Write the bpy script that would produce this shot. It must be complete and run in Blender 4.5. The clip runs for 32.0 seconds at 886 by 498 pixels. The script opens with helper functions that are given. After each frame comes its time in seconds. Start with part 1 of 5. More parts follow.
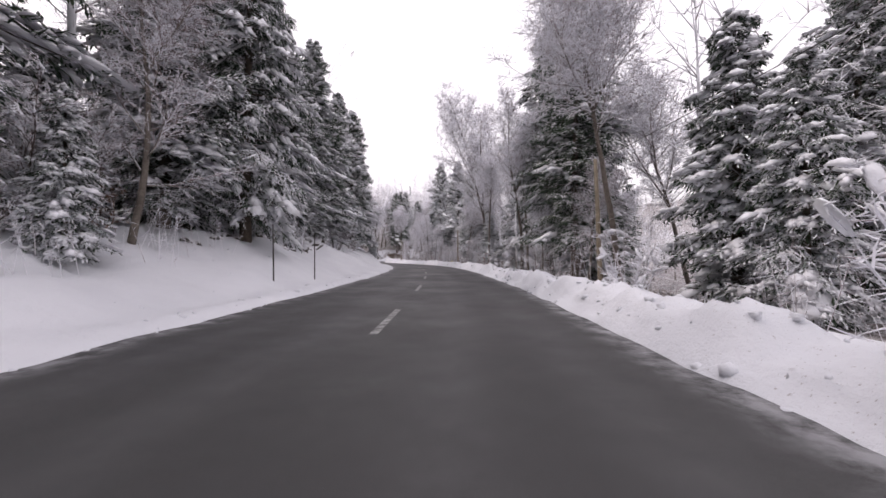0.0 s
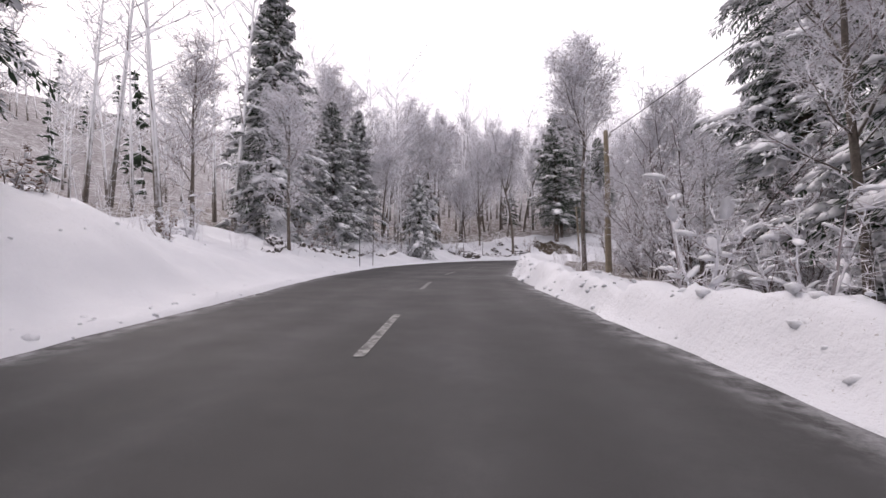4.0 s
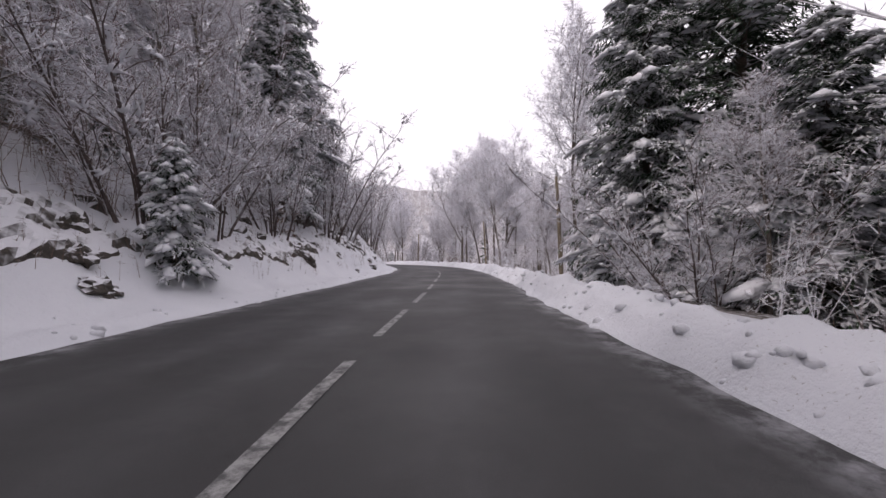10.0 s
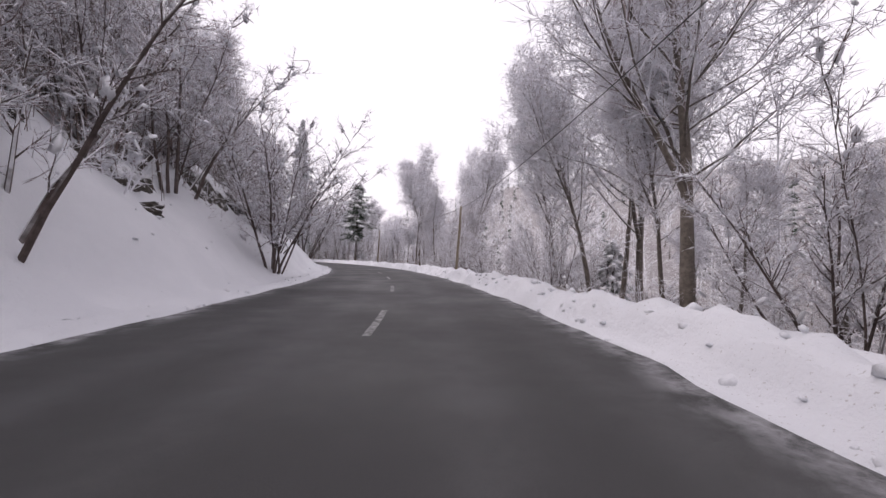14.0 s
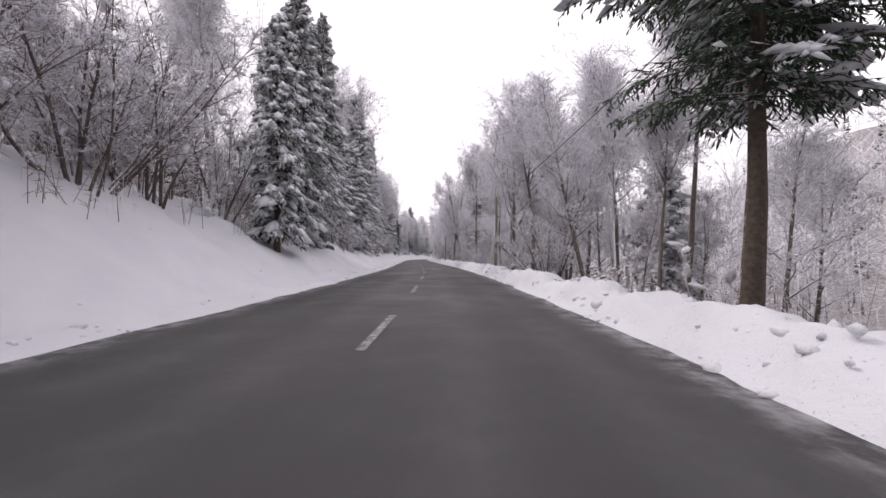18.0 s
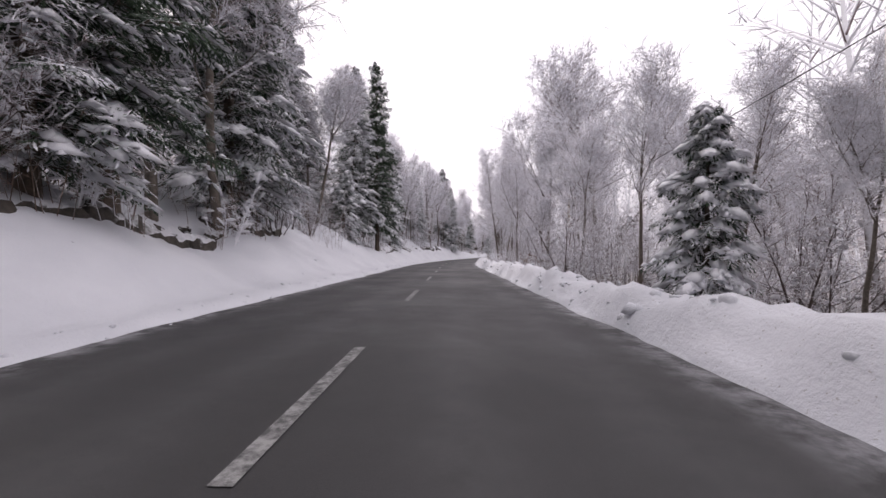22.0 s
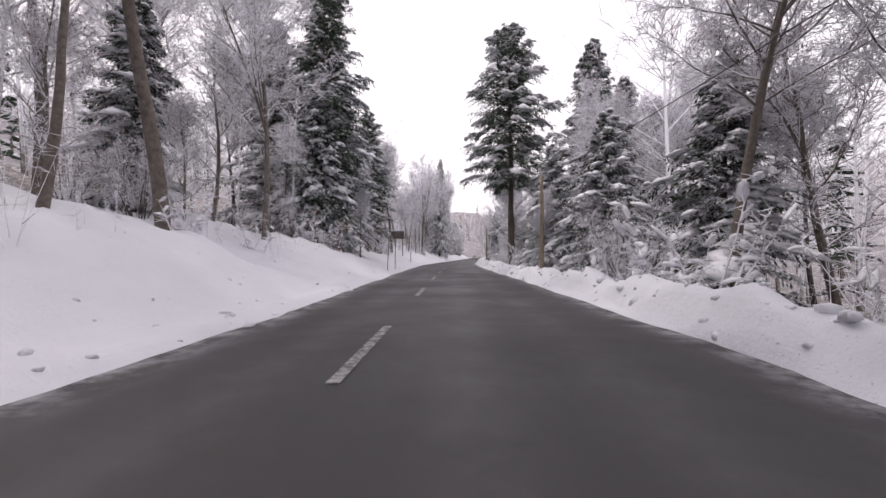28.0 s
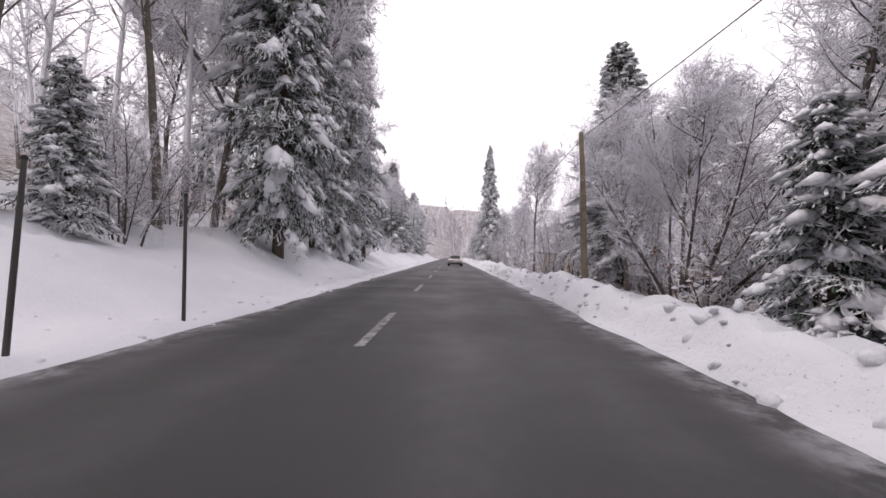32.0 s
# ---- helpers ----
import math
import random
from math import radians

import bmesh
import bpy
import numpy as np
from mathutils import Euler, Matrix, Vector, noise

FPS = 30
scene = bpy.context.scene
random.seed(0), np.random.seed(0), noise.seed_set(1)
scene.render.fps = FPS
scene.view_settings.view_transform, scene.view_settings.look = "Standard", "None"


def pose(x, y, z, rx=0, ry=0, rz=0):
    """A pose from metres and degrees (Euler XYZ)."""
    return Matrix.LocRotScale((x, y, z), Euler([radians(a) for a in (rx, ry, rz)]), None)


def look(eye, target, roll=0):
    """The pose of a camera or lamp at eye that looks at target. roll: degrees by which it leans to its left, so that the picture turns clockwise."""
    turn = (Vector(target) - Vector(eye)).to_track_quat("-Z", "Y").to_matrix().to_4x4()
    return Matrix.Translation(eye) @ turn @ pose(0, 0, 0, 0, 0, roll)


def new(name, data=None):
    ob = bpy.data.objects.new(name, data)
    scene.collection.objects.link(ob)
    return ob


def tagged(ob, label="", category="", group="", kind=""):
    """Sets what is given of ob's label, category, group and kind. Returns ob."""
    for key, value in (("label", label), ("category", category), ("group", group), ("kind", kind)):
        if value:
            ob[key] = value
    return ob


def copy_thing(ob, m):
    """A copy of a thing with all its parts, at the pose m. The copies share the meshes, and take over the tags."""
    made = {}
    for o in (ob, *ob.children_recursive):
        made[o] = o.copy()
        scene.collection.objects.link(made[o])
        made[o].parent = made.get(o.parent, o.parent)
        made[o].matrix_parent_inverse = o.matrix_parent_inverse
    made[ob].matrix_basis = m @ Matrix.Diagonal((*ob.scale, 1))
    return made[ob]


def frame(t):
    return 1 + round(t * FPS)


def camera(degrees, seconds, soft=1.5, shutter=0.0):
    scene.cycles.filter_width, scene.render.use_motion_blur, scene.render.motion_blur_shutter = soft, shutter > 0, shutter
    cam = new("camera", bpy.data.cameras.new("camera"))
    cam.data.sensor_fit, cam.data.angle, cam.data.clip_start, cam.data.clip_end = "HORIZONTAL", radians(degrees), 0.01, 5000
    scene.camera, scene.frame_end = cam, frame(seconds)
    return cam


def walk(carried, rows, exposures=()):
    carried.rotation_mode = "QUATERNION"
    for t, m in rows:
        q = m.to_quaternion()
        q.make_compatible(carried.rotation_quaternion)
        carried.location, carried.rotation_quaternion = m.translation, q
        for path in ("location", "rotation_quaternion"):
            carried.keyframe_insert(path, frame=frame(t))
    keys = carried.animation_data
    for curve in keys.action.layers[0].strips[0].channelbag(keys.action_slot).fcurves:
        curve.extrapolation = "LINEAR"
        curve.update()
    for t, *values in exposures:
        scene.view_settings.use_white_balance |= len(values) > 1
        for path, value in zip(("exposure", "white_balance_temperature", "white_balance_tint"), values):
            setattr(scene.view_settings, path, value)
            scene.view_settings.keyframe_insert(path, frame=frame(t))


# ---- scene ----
cam = camera(98.0, 32.0, 1.5)
# seconds, x, y, z, tilt, lean, turn
PATH = [
    (0.0, 0.00, 0.00, 1.20, 91.33, 0.07, 0.00),
    (0.5, 0.22, 10.15, 1.20, 91.26, -0.05, 1.25),
    (1.0, 0.19, 20.30, 1.20, 91.21, 0.01, 2.87),
    (1.5, -0.15, 30.44, 1.20, 91.15, 0.13, 4.83),
    (2.0, -0.89, 40.57, 1.20, 91.05, -0.37, 7.36),
    (2.5, -2.14, 50.68, 1.20, 91.01, 0.11, 10.87),
    (3.0, -4.15, 60.71, 1.20, 90.90, 0.00, 15.85),
    (3.5, -7.02, 70.59, 1.20, 90.75, 0.00, 20.31),
    (4.0, -10.51, 80.28, 1.20, 90.48, 0.00, 22.58),
    (4.5, -14.11, 89.89, 1.20, 89.98, 0.74, 21.25),
    (5.0, -17.10, 99.55, 1.20, 89.39, 1.44, 15.43),
    (5.5, -18.81, 109.23, 1.20, 90.12, 2.46, 7.01),
    (6.0, -19.00, 118.61, 1.20, 91.00, 2.13, -2.52),
    (6.5, -17.59, 127.37, 1.20, 91.43, 0.83, -13.42),
    (7.0, -14.73, 135.30, 1.20, 92.20, 0.83, -23.58),
    (7.5, -10.74, 142.43, 1.20, 92.22, -0.15, -31.84),
    (8.0, -5.95, 148.92, 1.20, 91.30, -1.09, -37.90),
    (8.5, -0.56, 154.91, 1.20, 91.08, -0.97, -42.86),
    (9.0, 5.30, 160.44, 1.20, 91.10, -0.72, -47.31),
    (9.5, 11.62, 165.56, 1.20, 91.16, -0.15, -51.47),
    (10.0, 18.43, 170.34, 1.20, 91.32, 0.11, -54.92),
    (10.5, 25.61, 174.94, 1.20, 91.35, -0.09, -56.10),
    (11.0, 32.94, 179.55, 1.20, 90.90, -0.97, -55.67),
    (11.5, 40.16, 184.34, 1.20, 90.96, 0.96, -53.22),
    (12.0, 47.10, 189.46, 1.20, 90.89, 0.63, -49.82),
    (12.5, 53.57, 195.03, 1.20, 91.01, 0.47, -44.34),
    (13.0, 59.31, 201.19, 1.20, 91.54, 0.21, -37.16),
    (13.5, 64.12, 207.95, 1.20, 91.53, 0.23, -29.50),
    (14.0, 67.97, 215.19, 1.20, 91.50, -1.12, -22.46),
    (14.5, 71.00, 222.79, 1.20, 91.18, -0.67, -17.09),
    (15.0, 73.39, 230.73, 1.20, 91.02, 0.00, -12.63),
    (15.5, 75.25, 239.04, 1.20, 90.86, 0.00, -8.70),
    (16.0, 76.59, 247.76, 1.20, 90.64, 0.00, -4.96),
    (16.5, 77.39, 256.91, 1.20, 90.27, -0.27, -1.14),
    (17.0, 77.56, 266.49, 1.20, 90.48, -0.29, 2.99),
    (17.5, 77.05, 276.47, 1.20, 90.91, 0.03, 6.70),
    (18.0, 75.90, 286.80, 1.20, 91.19, 0.06, 9.60),
    (18.5, 74.27, 297.40, 1.20, 91.53, 0.50, 11.45),
    (19.0, 72.31, 308.16, 1.20, 91.57, -0.18, 12.85),
    (19.5, 70.04, 318.99, 1.20, 91.72, -0.60, 14.50),
    (20.0, 67.46, 329.90, 1.20, 91.76, -0.33, 15.68),
    (20.5, 64.67, 340.98, 1.20, 91.55, -0.17, 15.98),
    (21.0, 61.83, 352.28, 1.20, 91.14, 0.22, 15.77),
    (21.5, 58.97, 363.81, 1.20, 91.04, 0.31, 15.57),
    (22.0, 56.09, 375.53, 1.20, 90.85, 0.00, 15.67),
    (22.5, 53.13, 387.38, 1.20, 90.95, -0.03, 15.90),
    (23.0, 50.14, 399.27, 1.20, 90.89, 0.08, 15.80),
    (23.5, 47.15, 411.14, 1.20, 90.87, -0.45, 15.90),
    (24.0, 44.29, 422.97, 1.20, 91.40, 0.54, 14.35),
    (24.5, 41.92, 434.82, 1.20, 91.48, 0.68, 11.47),
    (25.0, 40.16, 446.64, 1.20, 91.29, -0.89, 9.01),
    (25.5, 38.70, 458.34, 1.20, 91.34, -0.17, 8.78),
    (26.0, 37.34, 469.93, 1.20, 91.21, 0.00, 8.04),
    (26.5, 36.14, 481.48, 1.20, 91.17, 0.00, 7.28),
    (27.0, 35.08, 492.98, 1.20, 91.21, 0.00, 6.82),
    (27.5, 34.07, 504.41, 1.20, 91.35, -0.25, 6.93),
    (28.0, 32.97, 515.70, 1.20, 91.06, 0.28, 7.83),
    (28.5, 31.79, 526.79, 1.20, 90.91, 0.21, 7.69),
    (29.0, 30.68, 537.60, 1.20, 91.07, 0.37, 7.57),
    (29.5, 29.64, 548.02, 1.20, 90.83, -0.14, 7.27),
    (30.0, 28.73, 557.97, 1.20, 90.88, -0.04, 6.61),
    (30.5, 27.96, 567.44, 1.20, 90.26, 0.10, 6.08),
    (31.0, 27.36, 576.55, 1.20, 90.74, 0.32, 4.81),
    (31.5, 26.98, 585.39, 1.20, 90.93, -0.48, 3.54),
    (32.0, 26.77, 594.02, 1.20, 91.05, -0.77, 2.76),
]
walk(cam, [(t, pose(*p)) for t, *p in PATH], [(0, 0.30, 6520, 21), (8, 0.30, 6500, 21), (10.5, 0.14, 6440, 22), (14, 0.08, 6440, 22), (17, 0.16, 6480, 21), (19, 0.32, 6500, 21), (32, 0.30, 6520, 21)])

# ---------------------------------------------------------------- world, sun
world = bpy.data.worlds.new("overcast_sky")
scene.world = world
world.use_nodes = True
wn, wl = world.node_tree.nodes, world.node_tree.links
wn.clear()
sky = wn.new("ShaderNodeTexSky")
sky.sky_type = "NISHITA"
sky.sun_disc = False
sky.sun_elevation, sky.sun_rotation = radians(48), radians(288)
sky.air_density, sky.dust_density, sky.ozone_density = 1.6, 6.0, 1.0
veil = wn.new("ShaderNodeMixRGB")
veil.inputs[0].default_value = 0.88
veil.inputs[2].default_value = (11.2, 11.05, 11.1, 1)
wbg = wn.new("ShaderNodeBackground")
wbg.inputs["Strength"].default_value = 0.098
wout = wn.new("ShaderNodeOutputWorld")
wl.new(sky.outputs[0], veil.inputs[1])
wl.new(veil.outputs[0], wbg.inputs["Color"])
wl.new(wbg.outputs[0], wout.inputs["Surface"])

sun_data = bpy.data.lights.new("sun", "SUN")
sun_data.energy, sun_data.angle, sun_data.color = 0.8, radians(14), (1.0, 0.96, 0.90)
sun = new("sun", sun_data)
sun.matrix_world = look((-60, 20, 72), (0, 0, 0))


# ---------------------------------------------------------------- materials
def material(name, rough=0.8):
    m = bpy.data.materials.new(name)
    m.use_nodes = True
    t = m.node_tree
    b = t.nodes["Principled BSDF"]
    b.inputs["Roughness"].default_value = rough
    return m, t.nodes, t.links, b


def noise_tex(n, l, scale, detail=4.0, rough=0.6, coord="Object", warp=None):
    tc = n.new("ShaderNodeTexCoord")
    tx = n.new("ShaderNodeTexNoise")
    tx.inputs["Scale"].default_value = scale
    tx.inputs["Detail"].default_value = detail
    tx.inputs["Roughness"].default_value = rough
    l.new(tc.outputs[coord], tx.inputs["Vector"])
    return tx


def ramp(n, l, src, stops):
    r = n.new("ShaderNodeValToRGB")
    while len(r.color_ramp.elements) < len(stops):
        r.color_ramp.elements.new(0.5)
    for e, (p, c) in zip(r.color_ramp.elements, stops):
        e.position, e.color = p, (*c, 1) if len(c) == 3 else c
    l.new(src, r.inputs[0])
    return r


def mix(n, l, fac, a, b, mode="MIX"):
    m = n.new("ShaderNodeMixRGB")
    m.blend_type = mode
    for i, v in ((0, fac), (1, a), (2, b)):
        if isinstance(v, (int, float)):
            m.inputs[i].default_value = v
        elif isinstance(v, tuple):
            m.inputs[i].default_value = (*v, 1)
        else:
            l.new(v, m.inputs[i])
    return m.outputs[0]


def bump(n, l, b, src, strength, dist):
    bp = n.new("ShaderNodeBump")
    bp.inputs["Strength"].default_value = strength
    bp.inputs["Distance"].default_value = dist
    l.new(src, bp.inputs["Height"])
    l.new(bp.outputs[0], b.inputs["Normal"])


def up_mask(n, l, lo, hi, wobble, scale):
    """How far a surface faces the sky, broken up by noise: where snow can lie."""
    g = n.new("ShaderNodeNewGeometry")
    sep = n.new("ShaderNodeSeparateXYZ")
    l.new(g.outputs["Normal"], sep.inputs[0])
    tx = noise_tex(n, l, scale, 3.0)
    ma = n.new("ShaderNodeMath")
    ma.operation = "MULTIPLY_ADD"
    l.new(tx.outputs["Fac"], ma.inputs[0])
    ma.inputs[1].default_value = wobble
    l.new(sep.outputs["Z"], ma.inputs[2])
    mr = n.new("ShaderNodeMapRange")
    mr.interpolation_type = "SMOOTHSTEP"
    l.new(ma.outputs[0], mr.inputs["Value"])
    mr.inputs["From Min"].default_value = lo + wobble / 2
    mr.inputs["From Max"].default_value = hi + wobble / 2
    return mr.outputs["Result"]


SNOW = (0.73, 0.735, 0.765)
PACKED = (0.64, 0.652, 0.69)


def make_snow(name, dirty):
    m, n, l, b = material(name, 0.65)
    big = noise_tex(n, l, 0.35, 4)
    fine = noise_tex(n, l, 9.0, 5, 0.7)
    base = mix(n, l, ramp(n, l, big.outputs["Fac"], [(0.35, (0, 0, 0)), (0.7, (1, 1, 1))]).outputs[0], PACKED, (0.72, 0.73, 0.765))
    specks = noise_tex(n, l, 26.0, 2, 0.5)
    dirt = ramp(n, l, specks.outputs["Fac"], [(0.66, (0, 0, 0)), (0.74, (1, 1, 1))])
    scaled = mix(n, l, 1.0, dirt.outputs[0], (dirty, dirty, dirty), "MULTIPLY")
    col = mix(n, l, scaled, base, (0.20, 0.17, 0.14))
    l.new(col, b.inputs["Base Color"])
    b.inputs["Subsurface Weight"].default_value = 0.0
    rough_mix = mix(n, l, 0.3, big.outputs["Fac"], fine.outputs["Fac"])
    bump(n, l, b, rough_mix, 0.65, 0.16)
    return m


M_SNOW = make_snow("fresh_snow", 0.12)
M_BERM = make_snow("ploughed_snow", 0.5)

# forest floor: snow broken by litter, dead bracken and low brush
M_FLOOR, n, l, b = material("snowy_forest_floor", 0.8)
f1 = noise_tex(n, l, 0.9, 6, 0.75)
f2 = noise_tex(n, l, 5.0, 5, 0.75)
litter = ramp(n, l, f2.outputs["Fac"], [(0.3, (0.07, 0.052, 0.042)), (0.7, (0.22, 0.175, 0.15))]).outputs[0]
l.new(mix(n, l, ramp(n, l, mix(n, l, 0.5, f1.outputs["Fac"], f2.outputs["Fac"]), [(0.46, (1, 1, 1)), (0.62, (0, 0, 0))]).outputs[0], SNOW, litter), b.inputs["Base Color"])
bump(n, l, b, f2.outputs["Fac"], 0.8, 0.25)

# hillsides seen far off: close rimed brushwood over snow
M_HILL, n, l, b = material("rimed_hillside_brush", 0.9)
f1 = noise_tex(n, l, 0.12, 6, 0.75)
f2 = noise_tex(n, l, 1.3, 5, 0.8)
brush = ramp(n, l, f2.outputs["Fac"], [(0.3, (0.16, 0.145, 0.145)), (0.7, (0.42, 0.40, 0.41))]).outputs[0]
l.new(mix(n, l, ramp(n, l, mix(n, l, 0.5, f1.outputs["Fac"], f2.outputs["Fac"]), [(0.50, (0, 0, 0)), (0.72, (1, 1, 1))]).outputs[0], brush, SNOW), b.inputs["Base Color"])
bump(n, l, b, f2.outputs["Fac"], 0.8, 0.6)

# asphalt: dark and damp, worn paler in the wheel tracks
M_ROAD, n, l, b = material("damp_asphalt", 0.6)
grain = noise_tex(n, l, 90, 3, 0.8)
patch = noise_tex(n, l, 0.3, 6, 0.65)
streak = noise_tex(n, l, 2.2, 5, 0.7)
worn = n.new("ShaderNodeAttribute")
worn.attribute_name = "wear"
c1 = ramp(n, l, patch.outputs["Fac"], [(0.3, (0.030, 0.029, 0.029)), (0.55, (0.043, 0.042, 0.043)), (0.8, (0.060, 0.059, 0.061))]).outputs[0]
wear_f = mix(n, l, 1.0, worn.outputs["Color"], ramp(n, l, streak.outputs["Fac"], [(0.3, (0.15, 0.15, 0.15)), (0.7, (0.85, 0.85, 0.85))]).outputs[0], "MULTIPLY")
slush = n.new("ShaderNodeAttribute")
slush.attribute_name = "slush"
slush_f = mix(n, l, 1.0, slush.outputs["Color"], ramp(n, l, streak.outputs["Fac"], [(0.42, (0, 0, 0)), (0.62, (0.9, 0.9, 0.9))]).outputs[0], "MULTIPLY")
c2 = mix(n, l, slush_f, mix(n, l, wear_f, c1, (0.085, 0.084, 0.087)), (0.42, 0.42, 0.44))
l.new(mix(n, l, 0.3, c2, ramp(n, l, grain.outputs["Fac"], [(0.35, (0.012, 0.012, 0.012)), (0.7, (0.10, 0.10, 0.10))]).outputs[0]), b.inputs["Base Color"])
l.new(ramp(n, l, patch.outputs["Fac"], [(0.35, (0.50, 0.50, 0.50)), (0.7, (0.8, 0.8, 0.8))]).outputs[0], b.inputs["Roughness"])
b.inputs["Specular IOR Level"].default_value = 0.35
bump(n, l, b, grain.outputs["Fac"], 0.4, 0.01)

M_PAINT, n, l, b = material("worn_road_paint", 0.7)
pn = noise_tex(n, l, 6, 5, 0.75)
l.new(ramp(n, l, pn.outputs["Fac"], [(0.40, (0.08, 0.08, 0.08)), (0.60, (0.34, 0.34, 0.33))]).outputs[0], b.inputs["Base Color"])


def make_bark(name, dark, light, snow_lo, snow_hi, scale=7.0):
    m, n, l, b = material(name, 0.9)
    tx = noise_tex(n, l, scale, 6, 0.7)
    bark = ramp(n, l, tx.outputs["Fac"], [(0.3, dark), (0.7, light)]).outputs[0]
    l.new(mix(n, l, up_mask(n, l, snow_lo, snow_hi, 0.7, 2.2), bark, SNOW), b.inputs["Base Color"])
    bump(n, l, b, tx.outputs["Fac"], 0.6, 0.03)
    return m


M_BARK = make_bark("grey_beech_bark", (0.070, 0.056, 0.046), (0.20, 0.172, 0.145), 0.15, 0.55)
M_BARK2 = make_bark("brown_fir_bark", (0.045, 0.034, 0.026), (0.145, 0.112, 0.086), 0.3, 0.7)
def make_twigs(name, dark, light, white, snow_lo, snow_hi):
    """Twigs, a share of them coated with snow all round, the others brown with snow on top."""
    m, n, l, b = material(name, 0.85)
    tx = noise_tex(n, l, 3.0, 3)
    geo = n.new("ShaderNodeNewGeometry")
    bark = ramp(n, l, tx.outputs["Fac"], [(0.3, dark), (0.7, light)]).outputs[0]
    rimed = ramp(n, l, geo.outputs["Random Per Island"], [(1 - white - 0.08, (0, 0, 0)), (1 - white + 0.08, (1, 1, 1))]).outputs[0]
    coat = mix(n, l, rimed, bark, (0.79, 0.79, 0.83))
    l.new(mix(n, l, up_mask(n, l, snow_lo, snow_hi, 0.7, 2.2), coat, (0.79, 0.79, 0.83)), b.inputs["Base Color"])
    return m


M_TWIG = make_twigs("snowy_twigs", (0.19, 0.145, 0.14), (0.37, 0.295, 0.29), 0.68, -0.55, 0.15)
M_SPRAY = make_twigs("young_twigs", (0.125, 0.084, 0.078), (0.26, 0.185, 0.175), 0.50, -0.35, 0.3)
M_STEM = make_bark("dark_shrub_bark", (0.040, 0.029, 0.026), (0.13, 0.098, 0.088), 0.15, 0.55)
M_SPRIG = make_bark("brown_brushwood", (0.085, 0.055, 0.042), (0.22, 0.15, 0.115), 0.0, 0.6, 3.0)

M_LEAF, n, l, b = material("withered_leaf", 0.85)
tx = noise_tex(n, l, 4, 3)
l.new(mix(n, l, up_mask(n, l, 0.35, 0.75, 0.7, 3.0), ramp(n, l, tx.outputs["Fac"], [(0.35, (0.13, 0.062, 0.032)), (0.7, (0.27, 0.15, 0.085))]).outputs[0], SNOW), b.inputs["Base Color"])



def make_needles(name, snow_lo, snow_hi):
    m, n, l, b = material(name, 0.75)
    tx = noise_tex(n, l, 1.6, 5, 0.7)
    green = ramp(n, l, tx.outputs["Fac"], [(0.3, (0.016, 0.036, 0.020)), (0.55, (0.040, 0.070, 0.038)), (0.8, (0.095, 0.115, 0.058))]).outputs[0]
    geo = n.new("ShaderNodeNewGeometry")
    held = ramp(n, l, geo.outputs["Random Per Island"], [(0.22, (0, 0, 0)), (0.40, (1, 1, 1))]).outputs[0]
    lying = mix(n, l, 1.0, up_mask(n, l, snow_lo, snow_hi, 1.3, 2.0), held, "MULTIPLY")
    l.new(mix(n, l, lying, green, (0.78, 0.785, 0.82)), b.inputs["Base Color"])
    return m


M_NEEDLE = make_needles("fir_needles", 0.18, 0.34)
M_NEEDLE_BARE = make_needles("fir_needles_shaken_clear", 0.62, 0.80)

M_LOAD, n, l, b = material("snow_on_branches", 0.6)
b.inputs["Base Color"].default_value = (*SNOW, 1)
tx = noise_tex(n, l, 5, 4)
l.new(mix(n, l, tx.outputs["Fac"], (0.73, 0.74, 0.775), (0.82, 0.82, 0.845)), b.inputs["Base Color"])
bump(n, l, b, tx.outputs["Fac"], 0.5, 0.06)

M_ROCK = make_bark("dark_rock", (0.018, 0.016, 0.014), (0.095, 0.080, 0.066), 0.52, 0.78, 3.5)
M_EARTH = make_bark("brown_earth", (0.016, 0.012, 0.007), (0.075, 0.050, 0.024), 0.93, 1.10, 3.0)
M_WOOD = make_bark("weathered_wood", (0.13, 0.105, 0.075), (0.30, 0.25, 0.18), 0.6, 0.9, 5.0)


def plain(name, colour, rough=0.5, metal=0.0, wear=0.15):
    m, n, l, b = material(name, rough)
    tx = noise_tex(n, l, 6, 5, 0.65)
    dark = tuple(c * (1 - wear) for c in colour)
    l.new(mix(n, l, tx.outputs["Fac"], dark, colour), b.inputs["Base Color"])
    b.inputs["Metallic"].default_value = metal
    return m


M_STEEL = plain("dull_dark_steel", (0.07, 0.065, 0.06), 0.55, 0.2)
M_WIRE = plain("black_cable", (0.02, 0.02, 0.02), 0.6)
M_CERAMIC = plain("pale_ceramic", (0.55, 0.55, 0.52), 0.3)
M_BOARD = plain("brown_stained_board", (0.10, 0.078, 0.062), 0.7, 0, 0.4)
M_YELLOW = plain("yellow_plastic", (0.65, 0.55, 0.02), 0.5)
M_OCHRE = plain("ochre_render", (0.60, 0.42, 0.22), 0.85)
M_SILVER = plain("silver_paint", (0.52, 0.50, 0.48), 0.32, 0.75, 0.1)
M_CLOTH = plain("black_canvas", (0.018, 0.018, 0.02), 0.8)
M_RUBBER = plain("tyre_rubber", (0.02, 0.02, 0.02), 0.85)
M_LAMP = plain("red_lamp_glass", (0.35, 0.02, 0.015), 0.2)
M_GLASS = plain("dark_rear_glass", (0.02, 0.022, 0.025), 0.08)
M_PLATE = plain("pale_plate", (0.7, 0.7, 0.66), 0.5)

